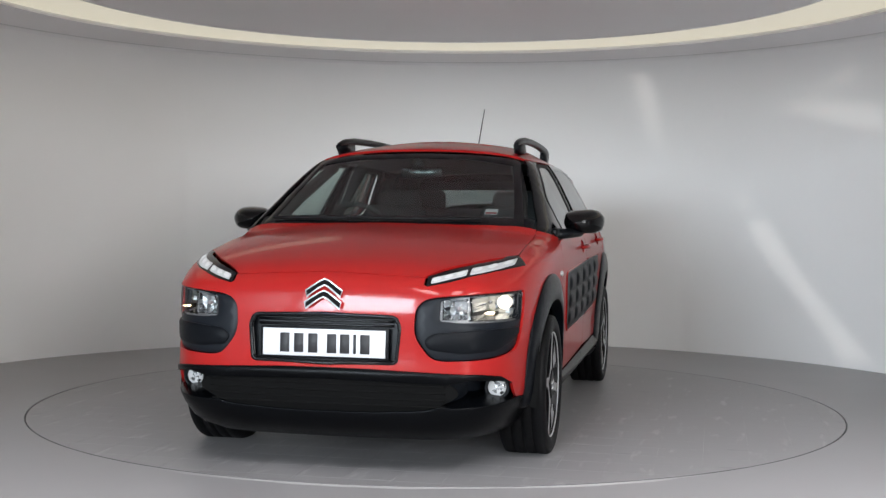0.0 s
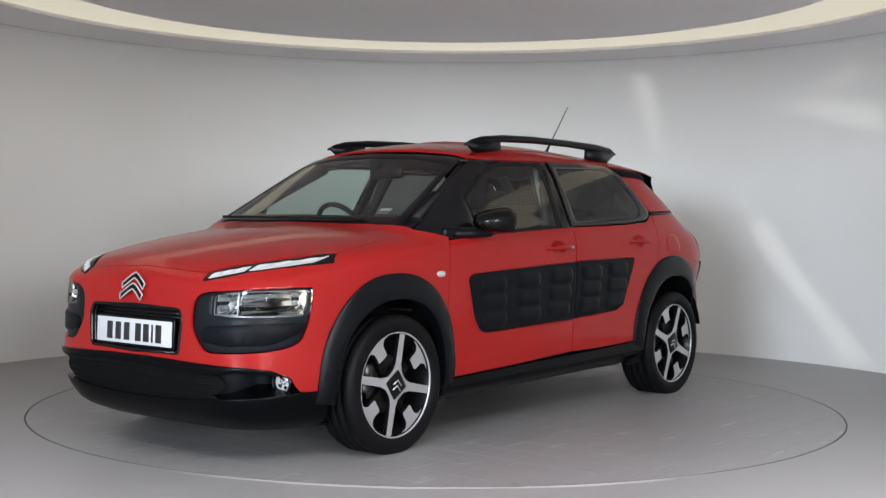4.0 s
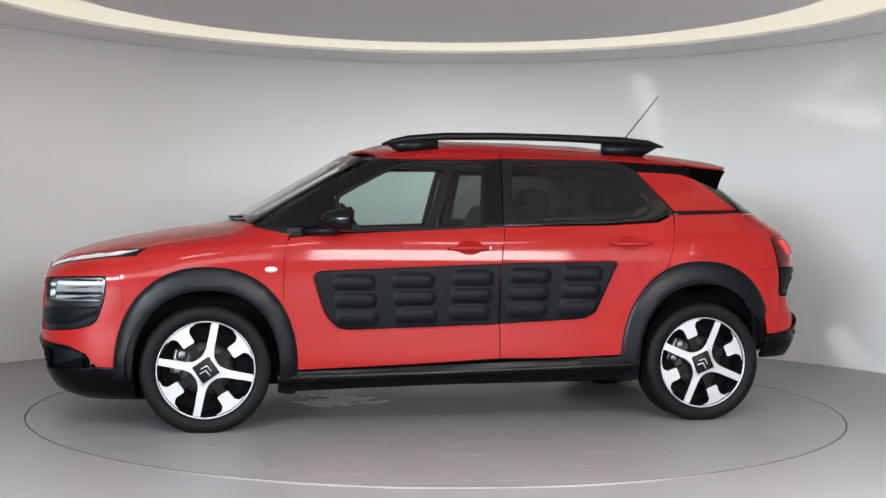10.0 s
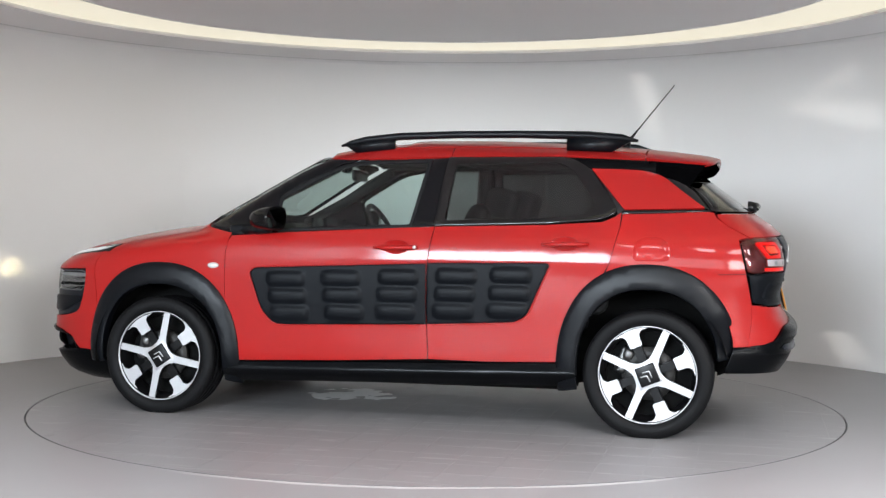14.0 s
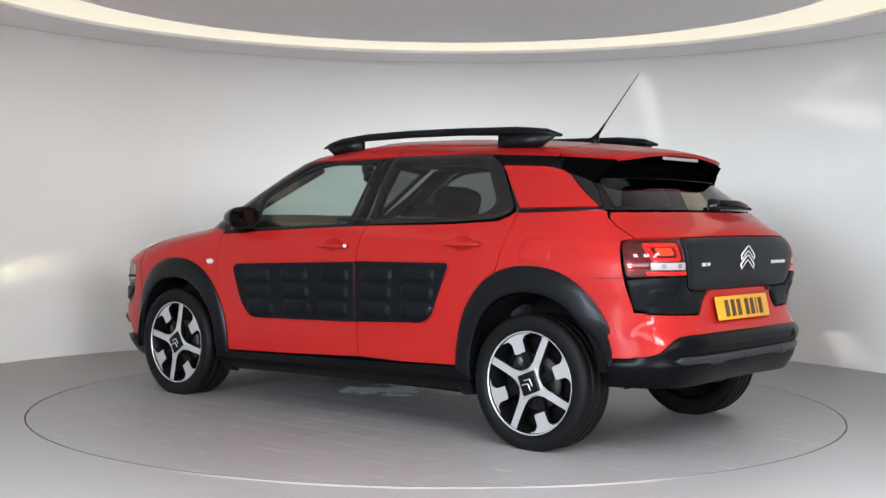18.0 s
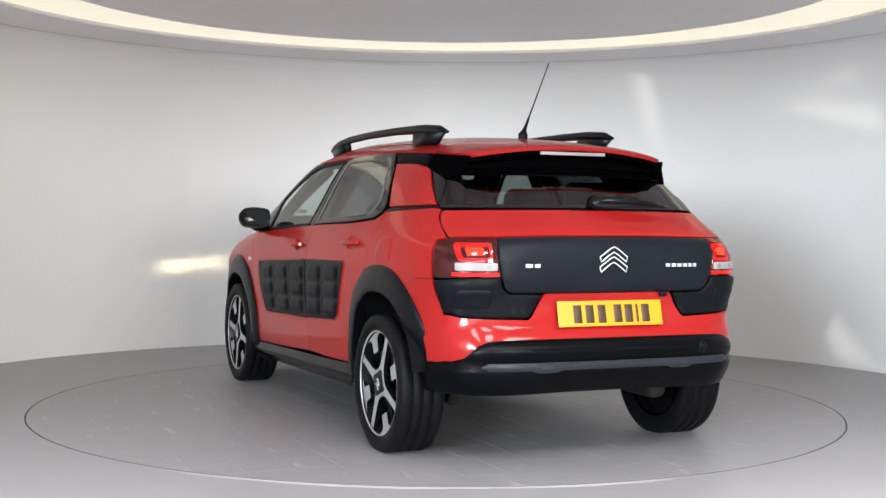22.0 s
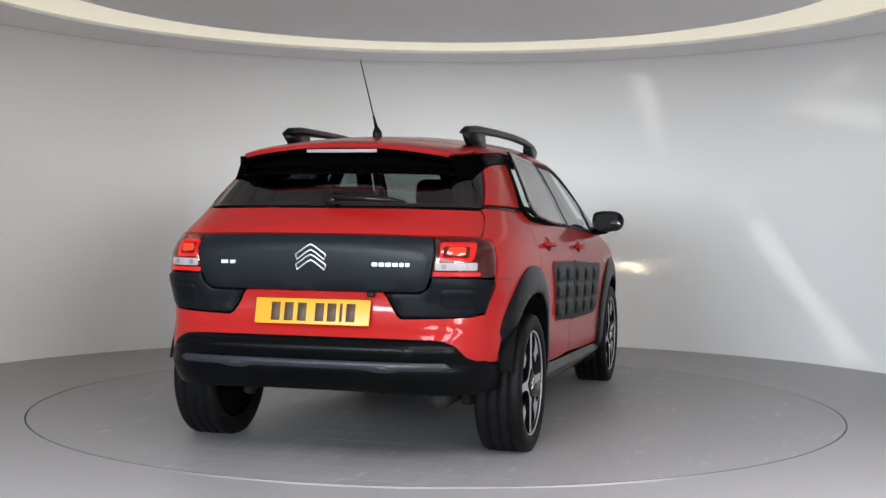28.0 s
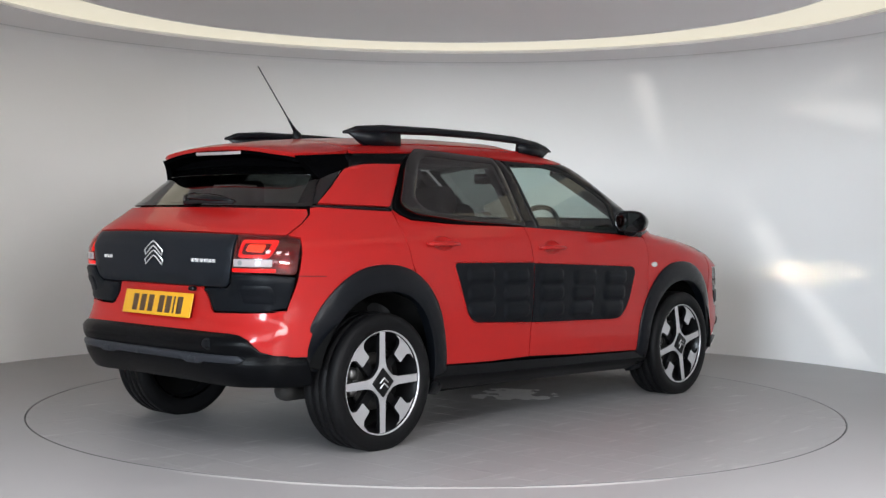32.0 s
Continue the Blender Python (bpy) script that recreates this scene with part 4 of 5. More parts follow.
            xb = min(xl - .100, min(f[0] for f in face) - .055) if nm == "main_chamber" else xl - .05
            nu, nv, rnd = (8, 6, random.Random(5)) if nm == "main_chamber" else (6, 5, random.Random(8))
            fa, gv = [np.array(f) for f in face], []
            for iv in range(nv + 1):
                for iu in range(nu + 1):
                    a, b = iu / nu, iv / nv
                    p = (fa[0] * (1 - a) + fa[1] * a) * (1 - b) + (fa[3] * (1 - a) + fa[2] * a) * b
                    w = max(0.0, (1 - abs(2 * a - 1) ** 2.6) * (1 - abs(2 * b - 1) ** 2.6)) ** .25
                    gv.append((p[0] * (1 - w) + xb * w + w * rnd.uniform(-.004, .012) * (iu % 2), p[1] + w * rnd.uniform(-.004, .004), p[2] + w * rnd.uniform(-.004, .004)))
            gf = [(iv * (nu + 1) + iu, iv * (nu + 1) + iu + 1, (iv + 1) * (nu + 1) + iu + 1, (iv + 1) * (nu + 1) + iu) for iv in range(nv) for iu in range(nu)]
            bowl = part(nm, pydata(gv, gf), REFLECTOR, hl, "faceted mirror-bright lamp bowl", smooth=False)
            bowl.data.materials.append(CHAMBER)
            bowl.data.materials.append(SATIN)
            for f in bowl.data.polygons:
                f.material_index = rnd.choice((0, 0, 0, 1, 1, 1, 2))
            if nm == "main_chamber":
                part("bulb", moved(lathe([(.001, .030), (.015, .027), (.026, .018), (.031, .008), (.032, -.004)], 20, axis="y"), Matrix.Translation((xb + .008, (yc + .010) * s, .706)) @ Matrix.Rotation(radians(-90), 4, "Z")), BEAM, hl, "glowing round headlamp bulb")
                # slit box and emitter added inside the lamp to cast the wall patch
                x1, ym, zm, dep = xl + .014, (yc - .008) * s, .674, .089
                plates = [rounded_box(dep, .042, .003, 0, m=Matrix.Translation((x1 - dep / 2, ym, zm + .0048))), rounded_box(dep, .042, .003, 0, m=Matrix.Translation((x1 - dep / 2, ym, zm - .0048))),
                          rounded_box(dep, .003, .0125, 0, m=Matrix.Translation((x1 - dep / 2, ym + .0195, zm))), rounded_box(dep, .003, .0125, 0, m=Matrix.Translation((x1 - dep / 2, ym - .0195, zm))),
                          rounded_box(.003, .042, .0125, 0, m=Matrix.Translation((x1 - dep - .0015, ym, zm)))]
                part("beam_shield", join(*plates), DARK, hl, "added dark slit box that shapes the beam", smooth=False)
                part("filament", rounded_box(.002, .036, .0065, 0, m=Matrix.Translation((x1 - dep + .003, ym, zm + .001))), SLOT, hl, "added emitter that throws the patch of light on the wall", smooth=False)
            else:
                part("side_bulb", moved(lathe([(.001, .014), (.007, .010), (.009, 0), (.009, -.02)], 12, axis="y"), Matrix.Translation((xb + .012, yc * s, zc)) @ Matrix.Rotation(radians(-90), 4, "Z")), CLEARPLASTIC, hl)
        part("reflector", sheet("front", lens, [q if s > 0 else q[::-1] for q in bowls], off=-.024, thick=0, gap=-.002, edge=0, step=.016), LAMPGREY, hl, "grey lamp bezel")
        # running light strip
        dpts = [("y", .412, .786), ("y", .50, .800), ("y", .58, .820), ("y", .66, .841), ("x", 1.63, .861), ("x", 1.568, .903), ("x", 1.64, .900), ("y", .66, .890), ("y", .58, .873), ("y", .50, .851), ("y", .412, .824)]
        d = front_curve(dpts)
        d = d if s > 0 else mirrored(d)[::-1]
        dr = body("running_light", sheet("front", d, off=.0012, thick=.02, gap=.001, step=.02, edge=.002), PIANO, "slim black running-light strip with lit white diodes")
        mid = lambda y: .805 + (y - .43) * .256
        for ya, yb, hw in ((.430, .558, .0125), (.568, .714, .0140)):
            q = round_corners([fy(ya * s, mid(ya) - hw), fy(yb * s, mid(yb) - hw), fy(yb * s, mid(yb) + hw), fy(ya * s, mid(ya) + hw)], [.010, .004, .014, .010])
            part("diode_module", sheet("front", q if s > 0 else q[::-1], off=.003, thick=.004, gap=.0005, step=.02, edge=.002), LEDCASE, dr, "clear light guide round three diodes")
            for i in range(3):
                yc_ = ya + (yb - ya) * (i + .5) / 3
                q = [fy(yc_ * s + .0150 * math.cos(t), mid(yc_) + .0075 * math.sin(t) + .262 * .0150 * math.cos(t) * s) for t in np.linspace(0, 2 * math.pi, 16, endpoint=False)]
                part("diode", sheet("front", q, off=.0052, thick=.002, gap=0, step=.02, edge=0), LED, dr, "white lit diode")
        # fog lamp
        c = Vector((FOG[0], FOG[1] * s, FOG[2]))
        fogm = Matrix.Translation(c) @ Matrix.Rotation(radians(6 * s), 4, "Z")
        fog = body("fog_lamp", moved(lathe([(.001, .004), (.03, .003), (.040, -.004), (.043, -.012)], 24, axis="y"), fogm @ Matrix.Rotation(radians(-90), 4, "Z")), LENS, "round lit fog lamp")
        part("fog_reflector", moved(lathe([(.006, -.045), (.03, -.035), (.042, -.008), (.047, .002), (.052, -.004)], 24, axis="y"), fogm @ Matrix.Rotation(radians(-90), 4, "Z")), PLASTIC, fog)
        fogb = part("fog_bulb", moved(lathe([(.001, -.006), (.012, -.010), (.024, -.007), (.036, -.011), (.040, -.02)], 12, axis="y"), fogm @ Matrix.Rotation(radians(-90), 4, "Z")), FOGBULB, fog)
        fogb.data.materials.append(CHAMBER)
        rnd = random.Random(21)
        for f in fogb.data.polygons:
            f.material_index = int(rnd.random() < .28)
    # bumper
    bl = red_low_l[:-1] + front_curve([("x", 1.70, .318), ("x", 1.645, .315), ("x", 1.63, .22), ("x", 1.63, .165)])
    low = [(fy(y, .14)[0], z) for y, z in ((.66, .150), (.45, .142), (.2, .140), (0, .140))]
    half = bl + low
    outline = half + mirrored(half[1:-1])[::-1]
    g = [("y", .52, .395), ("y", .56, .35), ("y", .44, .285), ("y", .2, .270), ("y", 0, .268)]
    gh = front_curve(g + [("y", -.2, .270), ("y", -.44, .285), ("y", -.56, .35), ("y", -.52, .395), ("y", 0, .405)])
    gh = round_corners(gh, [.03, .04, .04, 0, 0, 0, .04, .04, .03, 0])
    deep = lambda u, v: -.014 - .125 * np.clip((np.abs(u) - .46) / .20, 0, 1)
    fogs = []
    for s in (1, -1):
        leaf = [(.47, .298), (.55, .296), (.66, .304), (.772, .334), (.755, .370), (.70, .400), (.60, .411), (.50, .393), (.405, .345)]
        leaf = [fy(y * s, z) for y, z in leaf]
        fogs.append(round_corners(leaf if s > 0 else leaf[::-1], .016))
        body("fog_recess", sheet("front", fogs[-1], off=deep, thick=0, gap=-.02, edge=0, step=.03), SCOOP, "black moulded fog-lamp scoop")
    lipf = lambda u, v: .006 + .010 * np.exp(-((v - .20) / .03) ** 2) + .008 * np.exp(-((v - .43) / .018) ** 2)
    bp = body("front_bumper", sheet("front", outline, [gh] + fogs, off=lipf, thick=.15, step=.03, gap=.001), BUMPERBLACK, "black plastic front bumper with a lower grille")
    part("lower_grille", sheet("front", gh, off=-.004, thick=.012, gap=-.002, edge=0), DARK, bp, "black lower grille")
    for z in (.300, .328, .356, .384):
        part("grille_slat", tube([tuple(project("front", [fy(y, z)])[0][0] - np.array([.0035, 0, 0])) for y in np.linspace(-.50, .50, 15)], .0045, 6), DARK, bp)
    # wiper cowl
    body("cowl", sheet("top", [(1.04, .70), (1.085, .64), (1.12, .54), (1.152, .34), (1.172, .15), (1.172, -.15), (1.152, -.34), (1.12, -.54), (1.085, -.64), (1.04, -.70), (.96, -.70), (1.03, -.50), (1.08, -.2), (1.08, .2), (1.03, .50), (.96, .70)], off=-.012, thick=.01), PLASTIC, "black scuttle below the windscreen")


build_front()


def build_rear():
    S = lambda pts: [ry(*p[1:]) if p[0] == "y" else rx(*p[1:]) for p in pts]
    # tailgate
    half = S([("y", 0, .990), ("y", .3, .989), ("y", .522, .984), ("y", .62, .982), ("y", .694, .978), ("y", .686, 1.03), ("y", .668, 1.07), ("y", .648, 1.094), ("y", .3, 1.100), ("y", 0, 1.101)])
    body("tailgate", sheet("rear", half + mirrored(half[1:-1])[::-1], edge=0), RED, "red upper tailgate skin")
    half = S([("y", 0, .746), ("y", .3, .745), ("y", .47, .747), ("y", .50, .765), ("y", .520, .815), ("y", .521, .980), ("y", .3, .985), ("y", 0, .986)])
    body("tailgate_lining", sheet("rear", [ry(y, z) for y, z in ((0, .80), (.60, .80), (.62, 1.09), (0, 1.10), (-.62, 1.09), (-.60, .80))], off=-.03, thick=0, step=.08, edge=0), TRIM, "dark tailgate lining")
    panel = body("tailgate_trim", sheet("rear", half + mirrored(half[1:-1])[::-1], off=.004), SATIN, "satin dark grey tailgate panel")
    for y0, y1 in ((.420, .385), (.378, .350), (-.27, -.295), (-.30, -.325), (-.33, -.355), (-.36, -.385), (-.39, -.41), (-.415, -.435)):
        q = S([("y", y0, .854), ("y", y1, .854), ("y", y1, .872), ("y", y0, .872)])
        part("lettering_bar", sheet("rear", q[::-1], off=.008, thick=.004, gap=.0015, step=.02, edge=0), SILVER, panel, "bright metal lettering shape")
    low = S([("y", 0, .553), ("y", .3, .553), ("y", .53, .551), ("y", .58, .546), ("y", .62, .527), ("y", .665, .478), ("y", .70, .462), ("x", -1.765, .455)])
    up = S([("x", -1.785, .60), ("x", -1.78, .652), ("x", -1.84, .650), ("y", .70, .645), ("y", .55, .638), ("y", .39, .633), ("y", .372, .645), ("y", .325, .725), ("y", .31, .742), ("y", .2, .743), ("y", 0, .743)])
    half = low + up
    body("rear_panel", sheet("rear", half + mirrored(half[1:-1])[::-1], gap=.0006, edge=0), RED, "red lower tail panel")
    for s in (1, -1):
        M = (lambda q: q) if s > 0 else (lambda q: mirrored(q)[::-1])
        lamp = M(round_corners(S([("x", -1.719, .962), ("x", -1.76, .975), ("y", .68, .980), ("y", .524, .982), ("y", .524, .818), ("y", .70, .812), ("x", -1.80, .808), ("x", -1.762, .808)]), [.05, .01, 0, .008, .008, 0, 0, .045]))
        tl = body("tail_lamp", sheet("rear", lamp, off=.002, thick=0, gap=.0006), REDLENS, "red tail lamp with glowing light ring")
        part("lamp_housing", sheet("rear", lamp, off=-.028, thick=.0, edge=0), REDPLASTIC, tl)
        rr = lambda y0, y1, z0, z1, r: M(round_corners(S([("y", y0, z0), ("y", y1, z0), ("y", y1, z1), ("y", y0, z1)])[::-1], r))
        ring_o, ring_i = rr(.552, .690, .880, .966, .020), rr(.566, .676, .894, .954, .012)
        well = rr(.536, .706, .834, .972, .016)
        part("lamp_bezel", sheet("rear", lamp, [well], off=-.004, thick=.022, gap=.002, step=.02, edge=.001), REDPLASTIC, tl, "dark red moulded lamp bezel")
        part("light_ring", sheet("rear", ring_o, [ring_i], off=-.012, thick=.010, step=.02, gap=0, edge=0), TAILGLOW2, tl, "glowing red light ring")
        part("light_core", sheet("rear", rr(.590, .660, .912, .946, .010), off=-.016, thick=.006, step=.02, gap=0, edge=0), TAILGLOW, tl, "glowing orange-red lamp core")
        part("reversing_lens", sheet("rear", rr(.540, .700, .842, .874, .006), off=.003, thick=.008, step=.02, gap=0, edge=.001), CLEARPLASTIC, tl, "clear reversing lens")
        for yb in (.575, .655):
            q = M([ry(yb + .011 * math.cos(t), .858 + .011 * math.sin(t)) for t in np.linspace(0, 2 * math.pi, 14, endpoint=False)])
            part("reversing_bulb", sheet("rear", q, off=.0042, thick=.002, gap=0, step=.02, edge=0), LAMPGREY, tl, "small grey bulb socket")
        part("lower_bar", sheet("rear", rr(.530, .712, .818, .834, .004), off=.0, thick=.006, step=.02, gap=0, edge=0), TAILGLOW2, tl)
        blk = M(round_corners(S([("x", -1.765, .800), ("x", -1.82, .804), ("y", .70, .808), ("y", .527, .812), ("y", .508, .765), ("y", .475, .742), ("y", .322, .740), ("y", .335, .722), ("y", .385, .640), ("y", .55, .643), ("y", .70, .650), ("x", -1.84, .655), ("x", -1.785, .662)]), [.01, 0, 0, .004, 0, .01, .01, .0, .02, 0, 0, 0, .02]))
        b = body("tail_cushion", sheet("rear", blk, off=.008, thick=.02, edge=.006), BUMPMAT, "soft black plastic bumper cushion")
        for z in (.722,):
            q = M(round_corners(S([("y", .555, z - .042), ("y", .70, z - .041), ("y", .70, z + .041), ("y", .555, z + .042)])[::-1], .03))
            part("cushion_rib", sheet("rear", q, off=.0125, thick=.008, gap=0, edge=.005, step=.02), BUMPMAT, b)
    half = low[:-1] + S([("x", -1.755, .45), ("x", -1.70, .445), ("x", -1.665, .34), ("x", -1.665, .318)]) + [(ry(y, .30)[0], z) for y, z in ((.70, .312), (.5, .306), (.25, .308), (0, .308))]
    f = lambda u, v: .008 + .026 * np.exp(-((v - .507) / .030) ** 2) * np.clip(2.6 - 3.2 * np.abs(u), 0, 1) - .010 * np.exp(-((v - .450) / .012) ** 2) - .055 * np.clip((.425 - v) / .11, 0, 1) ** 1.2 * np.clip(1.3 - 1.3 * np.abs(u), 0, 1) ** .5
    rb = body("rear_bumper", sheet("rear", half + mirrored(half[1:-1])[::-1], off=f, thick=.02, step=.024, gap=.001), BUMPERBLACK, "black plastic rear bumper")
    strip = [ry(-.61, .440), ry(-.58, .426), ry(-.40, .424), ry(-.37, .414), ry(-.29, .414), ry(-.26, .424), ry(0, .424), ry(.26, .424), ry(.29, .414), ry(.37, .414), ry(.40, .424), ry(.58, .426), ry(.61, .440), ry(.585, .458), ry(.25, .458), ry(0, .458), ry(-.25, .458), ry(-.585, .458)]
    part("bumper_strip", sheet("rear", strip, off=.016, thick=.03, gap=0, step=.02, edge=.005), STRIP, rb, "satin grey moulded bumper strip")
    for s in (1, -1):
        q = round_corners(S([("y", .305 * s, .421), ("y", .355 * s, .421), ("y", .355 * s, .443), ("y", .305 * s, .443)]), .009)
        part("tow_cover", sheet("rear", q if s < 0 else q[::-1], off=.020, thick=.006, gap=0, step=.02, edge=.003), STRIP, rb, "small oval towing-eye cover")
    plug = [ry(-.439 + .024 * math.cos(t), .499 + .022 * math.sin(t)) for t in np.linspace(0, 2 * math.pi, 20, endpoint=False)]
    part("tow_plug", sheet("rear", plug, off=lambda u, v: f(u, v) + .0012, thick=.004, gap=-.001, step=.02, edge=.001), PLASTIC, rb, "round towing-eye plug")
    # spoiler: red top, black underside and lit high brake lamp
    tip = [(float(project("backlight", [(y, 1.387 - .17 * y * y)])[0][0][0]) + .004, y) for y in np.linspace(-.50, .50, 17)]
    top_edge = [(-1.25, y) for y in np.linspace(.535, -.535, 13)]
    side_a = [(-1.36, -.545), (-1.45, -.535)]
    sp = body("spoiler", sheet("roof", top_edge + side_a + tip + [(x, -y) for x, y in side_a[::-1]], thick=.020, step=.03, gap=.0015, edge=0), RED, "red roof spoiler with black underside")
    vs, fs = [], []
    n = 25
    for q in np.linspace(-1, 1, n):
        y = .556 * q
        a = abs(q)
        xt = float(project("backlight", [(.50 * q, 1.386 - .17 * (.5 * q) ** 2)])[0][0][0]) + .012
        z_t = 1.376 - .17 * y * y
        xg = float(project("backlight", [(.93 * y, 1.300 - .02 * a)])[0][0][0])
        yt = .512 * q
        vs += [(xt, yt, z_t), (xt + .012, yt, z_t - .017), (xt + .085, .53 * q, z_t - .036), (xg - .004, y, 1.303 - .02 * a), (xg + .06, y * .97, 1.335 - .02 * a), (xt + .12, y * .97, z_t - .012)]
    for i in range(n - 1):
        for k in range(6):
            k2 = (k + 1) % 6
            fs.append((6 * i + k, 6 * i + k2, 6 * i + 6 + k2, 6 * i + 6 + k))
    fs += [tuple(range(6)), tuple(6 * (n - 1) + k for k in range(6))[::-1]]
    bm = pydata(vs, fs)
    bmesh.ops.recalc_face_normals(bm, faces=bm.faces)
    part("underside", sharp(bm, .7), BLACKPRINT, sp, "matt black spoiler underside")
    for s in (1, -1):
        q2 = project("left", [(-1.345, 1.283)])[0][0]
        q3 = project("left", [(-1.475, 1.235)])[0][0]
        ring = [(-1.27, .576, 1.358), (-1.27, .596, 1.306), (-1.345, q2[1] + .006, 1.284), (-1.475, q3[1] + .006, 1.232), (-1.520, .534, 1.300), (-1.548, .521, 1.338)]
        vs = [(a, b * s, c) for a, b, c in ring] + [(a, (b - .04) * s, c) for a, b, c in ring]
        fs = [(0, 1, 2), (0, 2, 4), (2, 3, 4), (0, 4, 5)] + [(i, (i + 1) % 6, 6 + (i + 1) % 6, 6 + i) for i in range(6)]
        bm = pydata(vs, fs)
        bmesh.ops.recalc_face_normals(bm, faces=bm.faces)
        part("side_fin", bm, BLACKPRINT, sp, "black spoiler side fin", smooth=False)
    part("high_brake_lamp", rounded_box(.010, .335, .015, .003, 2, Matrix.Translation((-1.600, 0, 1.358))), CLEARPLASTIC, sp, "clear high brake lamp")
    # wiper
    blade = tube([(-1.775, 0.0, 1.137), (-1.79, -.05, 1.146), (-1.80, -.20, 1.142), (-1.795, -.30, 1.134), (-1.785, -.365, 1.126)], [.010, .022, .026, .018, .006], 12, .75)
    w = body("rear_wiper", blade, PIANO, "black rear wiper arm")
    part("spindle_cover", moved(lathe([(.001, .040), (.026, .036), (.034, .010), (.036, -.01)], 20, axis="y"), Matrix.Translation((-1.765, -.02, 1.132)) @ Matrix.Rotation(radians(90), 4, "Z")), PIANO, w, "round black spindle cover")
    part("wiper_blade", tube([(-1.80, -.005, 1.122), (-1.808, -.18, 1.124), (-1.795, -.362, 1.120)], .008, 8), GASKET, w, "black rubber wiper blade")
    body("reversing_camera", rounded_box(.025, .035, .02, .006, 2, Matrix.Translation((-1.945, -.265, .735))), PLASTIC, "small black reversing camera")


build_rear()


def build_cladding():
    # arch flares, sills, cushioned door panels
    for name, cx, cz, a, b, ai, bi in (("front_arch_flare", 1.29, .29, .445, .52, .355, .405), ("rear_arch_flare", -1.29, .31, .445, .535, .345, .415)):
        lo, hi = (-2, 191) if cx > 0 else (-9, 173)
        o, i = arch(cx, cz, a, b, lo, hi, 36), arch(cx, cz, ai, bi, lo, hi, 36)
        r = lambda u, v, cx=cx, cz=cz, a=a, b=b: .030 - .020 * np.clip(((np.abs(u - cx) / a) ** 2.25 + (np.abs(v - cz) / b) ** 2.25), 0, 1) ** 4 - .050 * np.clip((.60 - v) / .16, 0, 1) * (u < -1.29)
        for k in ("left", "right"):
            body(name, sheet(k, o + i[::-1], off=r, thick=.05, step=.03, gap=0, edge=.004), PLASTIC, "black plastic wheel-arch flare")
    sill = round_corners([(.86, .292), (.3, .310), (-.5, .334), (-.86, .348), (-.94, .33), (-.96, .235), (-.5, .222), (.5, .198), (.93, .185), (.95, .28)], .01)
    both("sill_cover", sill, SILLBLACK, "gloss black plastic sill cover", off=lambda u, v: .006 + .026 / (1 + np.exp((v - .296 + .028 * u) / .006)) - .022 / (1 + np.exp((v - .245 + .028 * u) / .010)), thick=.03, step=.016)
    pf = round_corners([(.778, .768), (.715, .570), (.645, .497), (.56, .496), (-.1815, .518), (-.1815, .830), (.745, .792)], [.03, .05, .05, 0, .002, .002, .035])
    pr = round_corners([(-.1845, .520), (-.64, .543), (-.70, .58), (-.812, .83), (-.80, .843), (-.1845, .833)], [.002, .03, .03, .02, .02, .002])

    def bumps(u, v):
        out = np.full(len(u), .006)
        for cx in (.572, .272, -.037, -.340, -.620):
            for cz, lean in ((.735, 0), (.646, .008), (.558, .018)):
                du, dv = np.abs(u - (cx - lean * (1 if cx > 0 else -1))), v - (cz + (.572 - cx) * .037)
                q = (du / .106) ** 7 + (np.abs(dv) / .0415) ** 2.6
                out += .0135 * np.clip(1 - q, 0, 1) ** .85
        return out
    for name, q in (("front_door_cushion", pf), ("rear_door_cushion", pr)):
        pads = both(name, q, BUMPMAT, "soft black air-cushion door panel", off=bumps, thick=.012, step=.0105, gap=.001, edge=.003)
        for pad, k in zip(pads, ("left", "right")):
            p, n = project(k, resample(inset(q, -.0035), .03))
            ring = [tuple(v) for v in p + n * .0015]
            ring = [r for r in ring if abs(r[0] + .1835) > .013]
            first = min(range(len(ring)), key=lambda i: abs(ring[i][0] + .1835) + (0 if ring[i][2] > .7 else 9))
            ring = ring[first:] + ring[:first]
            if math.dist(ring[0], ring[1]) > .2:
                ring = ring[1:] + ring[:1]
            part("cushion_lip", tube(ring, .0042, 6), RED, pad, "red painted lip round the cushion")
    # handles, repeaters, locks
    for s, k in ((1, "left"), (-1, "right")):
        for x0, z0, name in ((-.02, .910, "front_door_handle"), (-.885, .938, "rear_door_handle")):
            y = body_side(x0, z0)
            pts = [(x0 + .115 - .23 * t, s * (y + .006 + .026 * math.sin(math.pi * min(1, max(0, t))) ** .5), z0 - .004 + .004 * t) for t in np.linspace(0, 1, 9)]
            body(name, tube(pts, [.006, .009, .011, .0125, .013, .013, .013, .012, .009], 12, .95), RED, "red pull handle")
            cup = [(x0 + .074 * math.cos(t), z0 + .040 * math.sin(t)) for t in np.linspace(0, 2 * math.pi, 24, endpoint=False)]
            body("handle_recess", sheet(k, cup, off=lambda u, v, x0=x0, z0=z0: -.003 - .018 * np.clip(1 - ((u - x0) / .072) ** 2 - ((v - z0) / .038) ** 2, 0, 1), thick=0, gap=0, edge=0, step=.012), RED, "red finger recess")
        y = body_side(-.118, .910)
        if s > 0:
            body("door_lock", moved(lathe([(.001, .004), (.008, .003), (.010, -.01)], 14, axis="y"), Matrix.Translation((-.122, s * (y + .026), .910)) @ Matrix.Rotation(radians(0 if s > 0 else 180), 4, "Z")), SILVER, "round metal door lock")
        y = body_side(.983, .798)
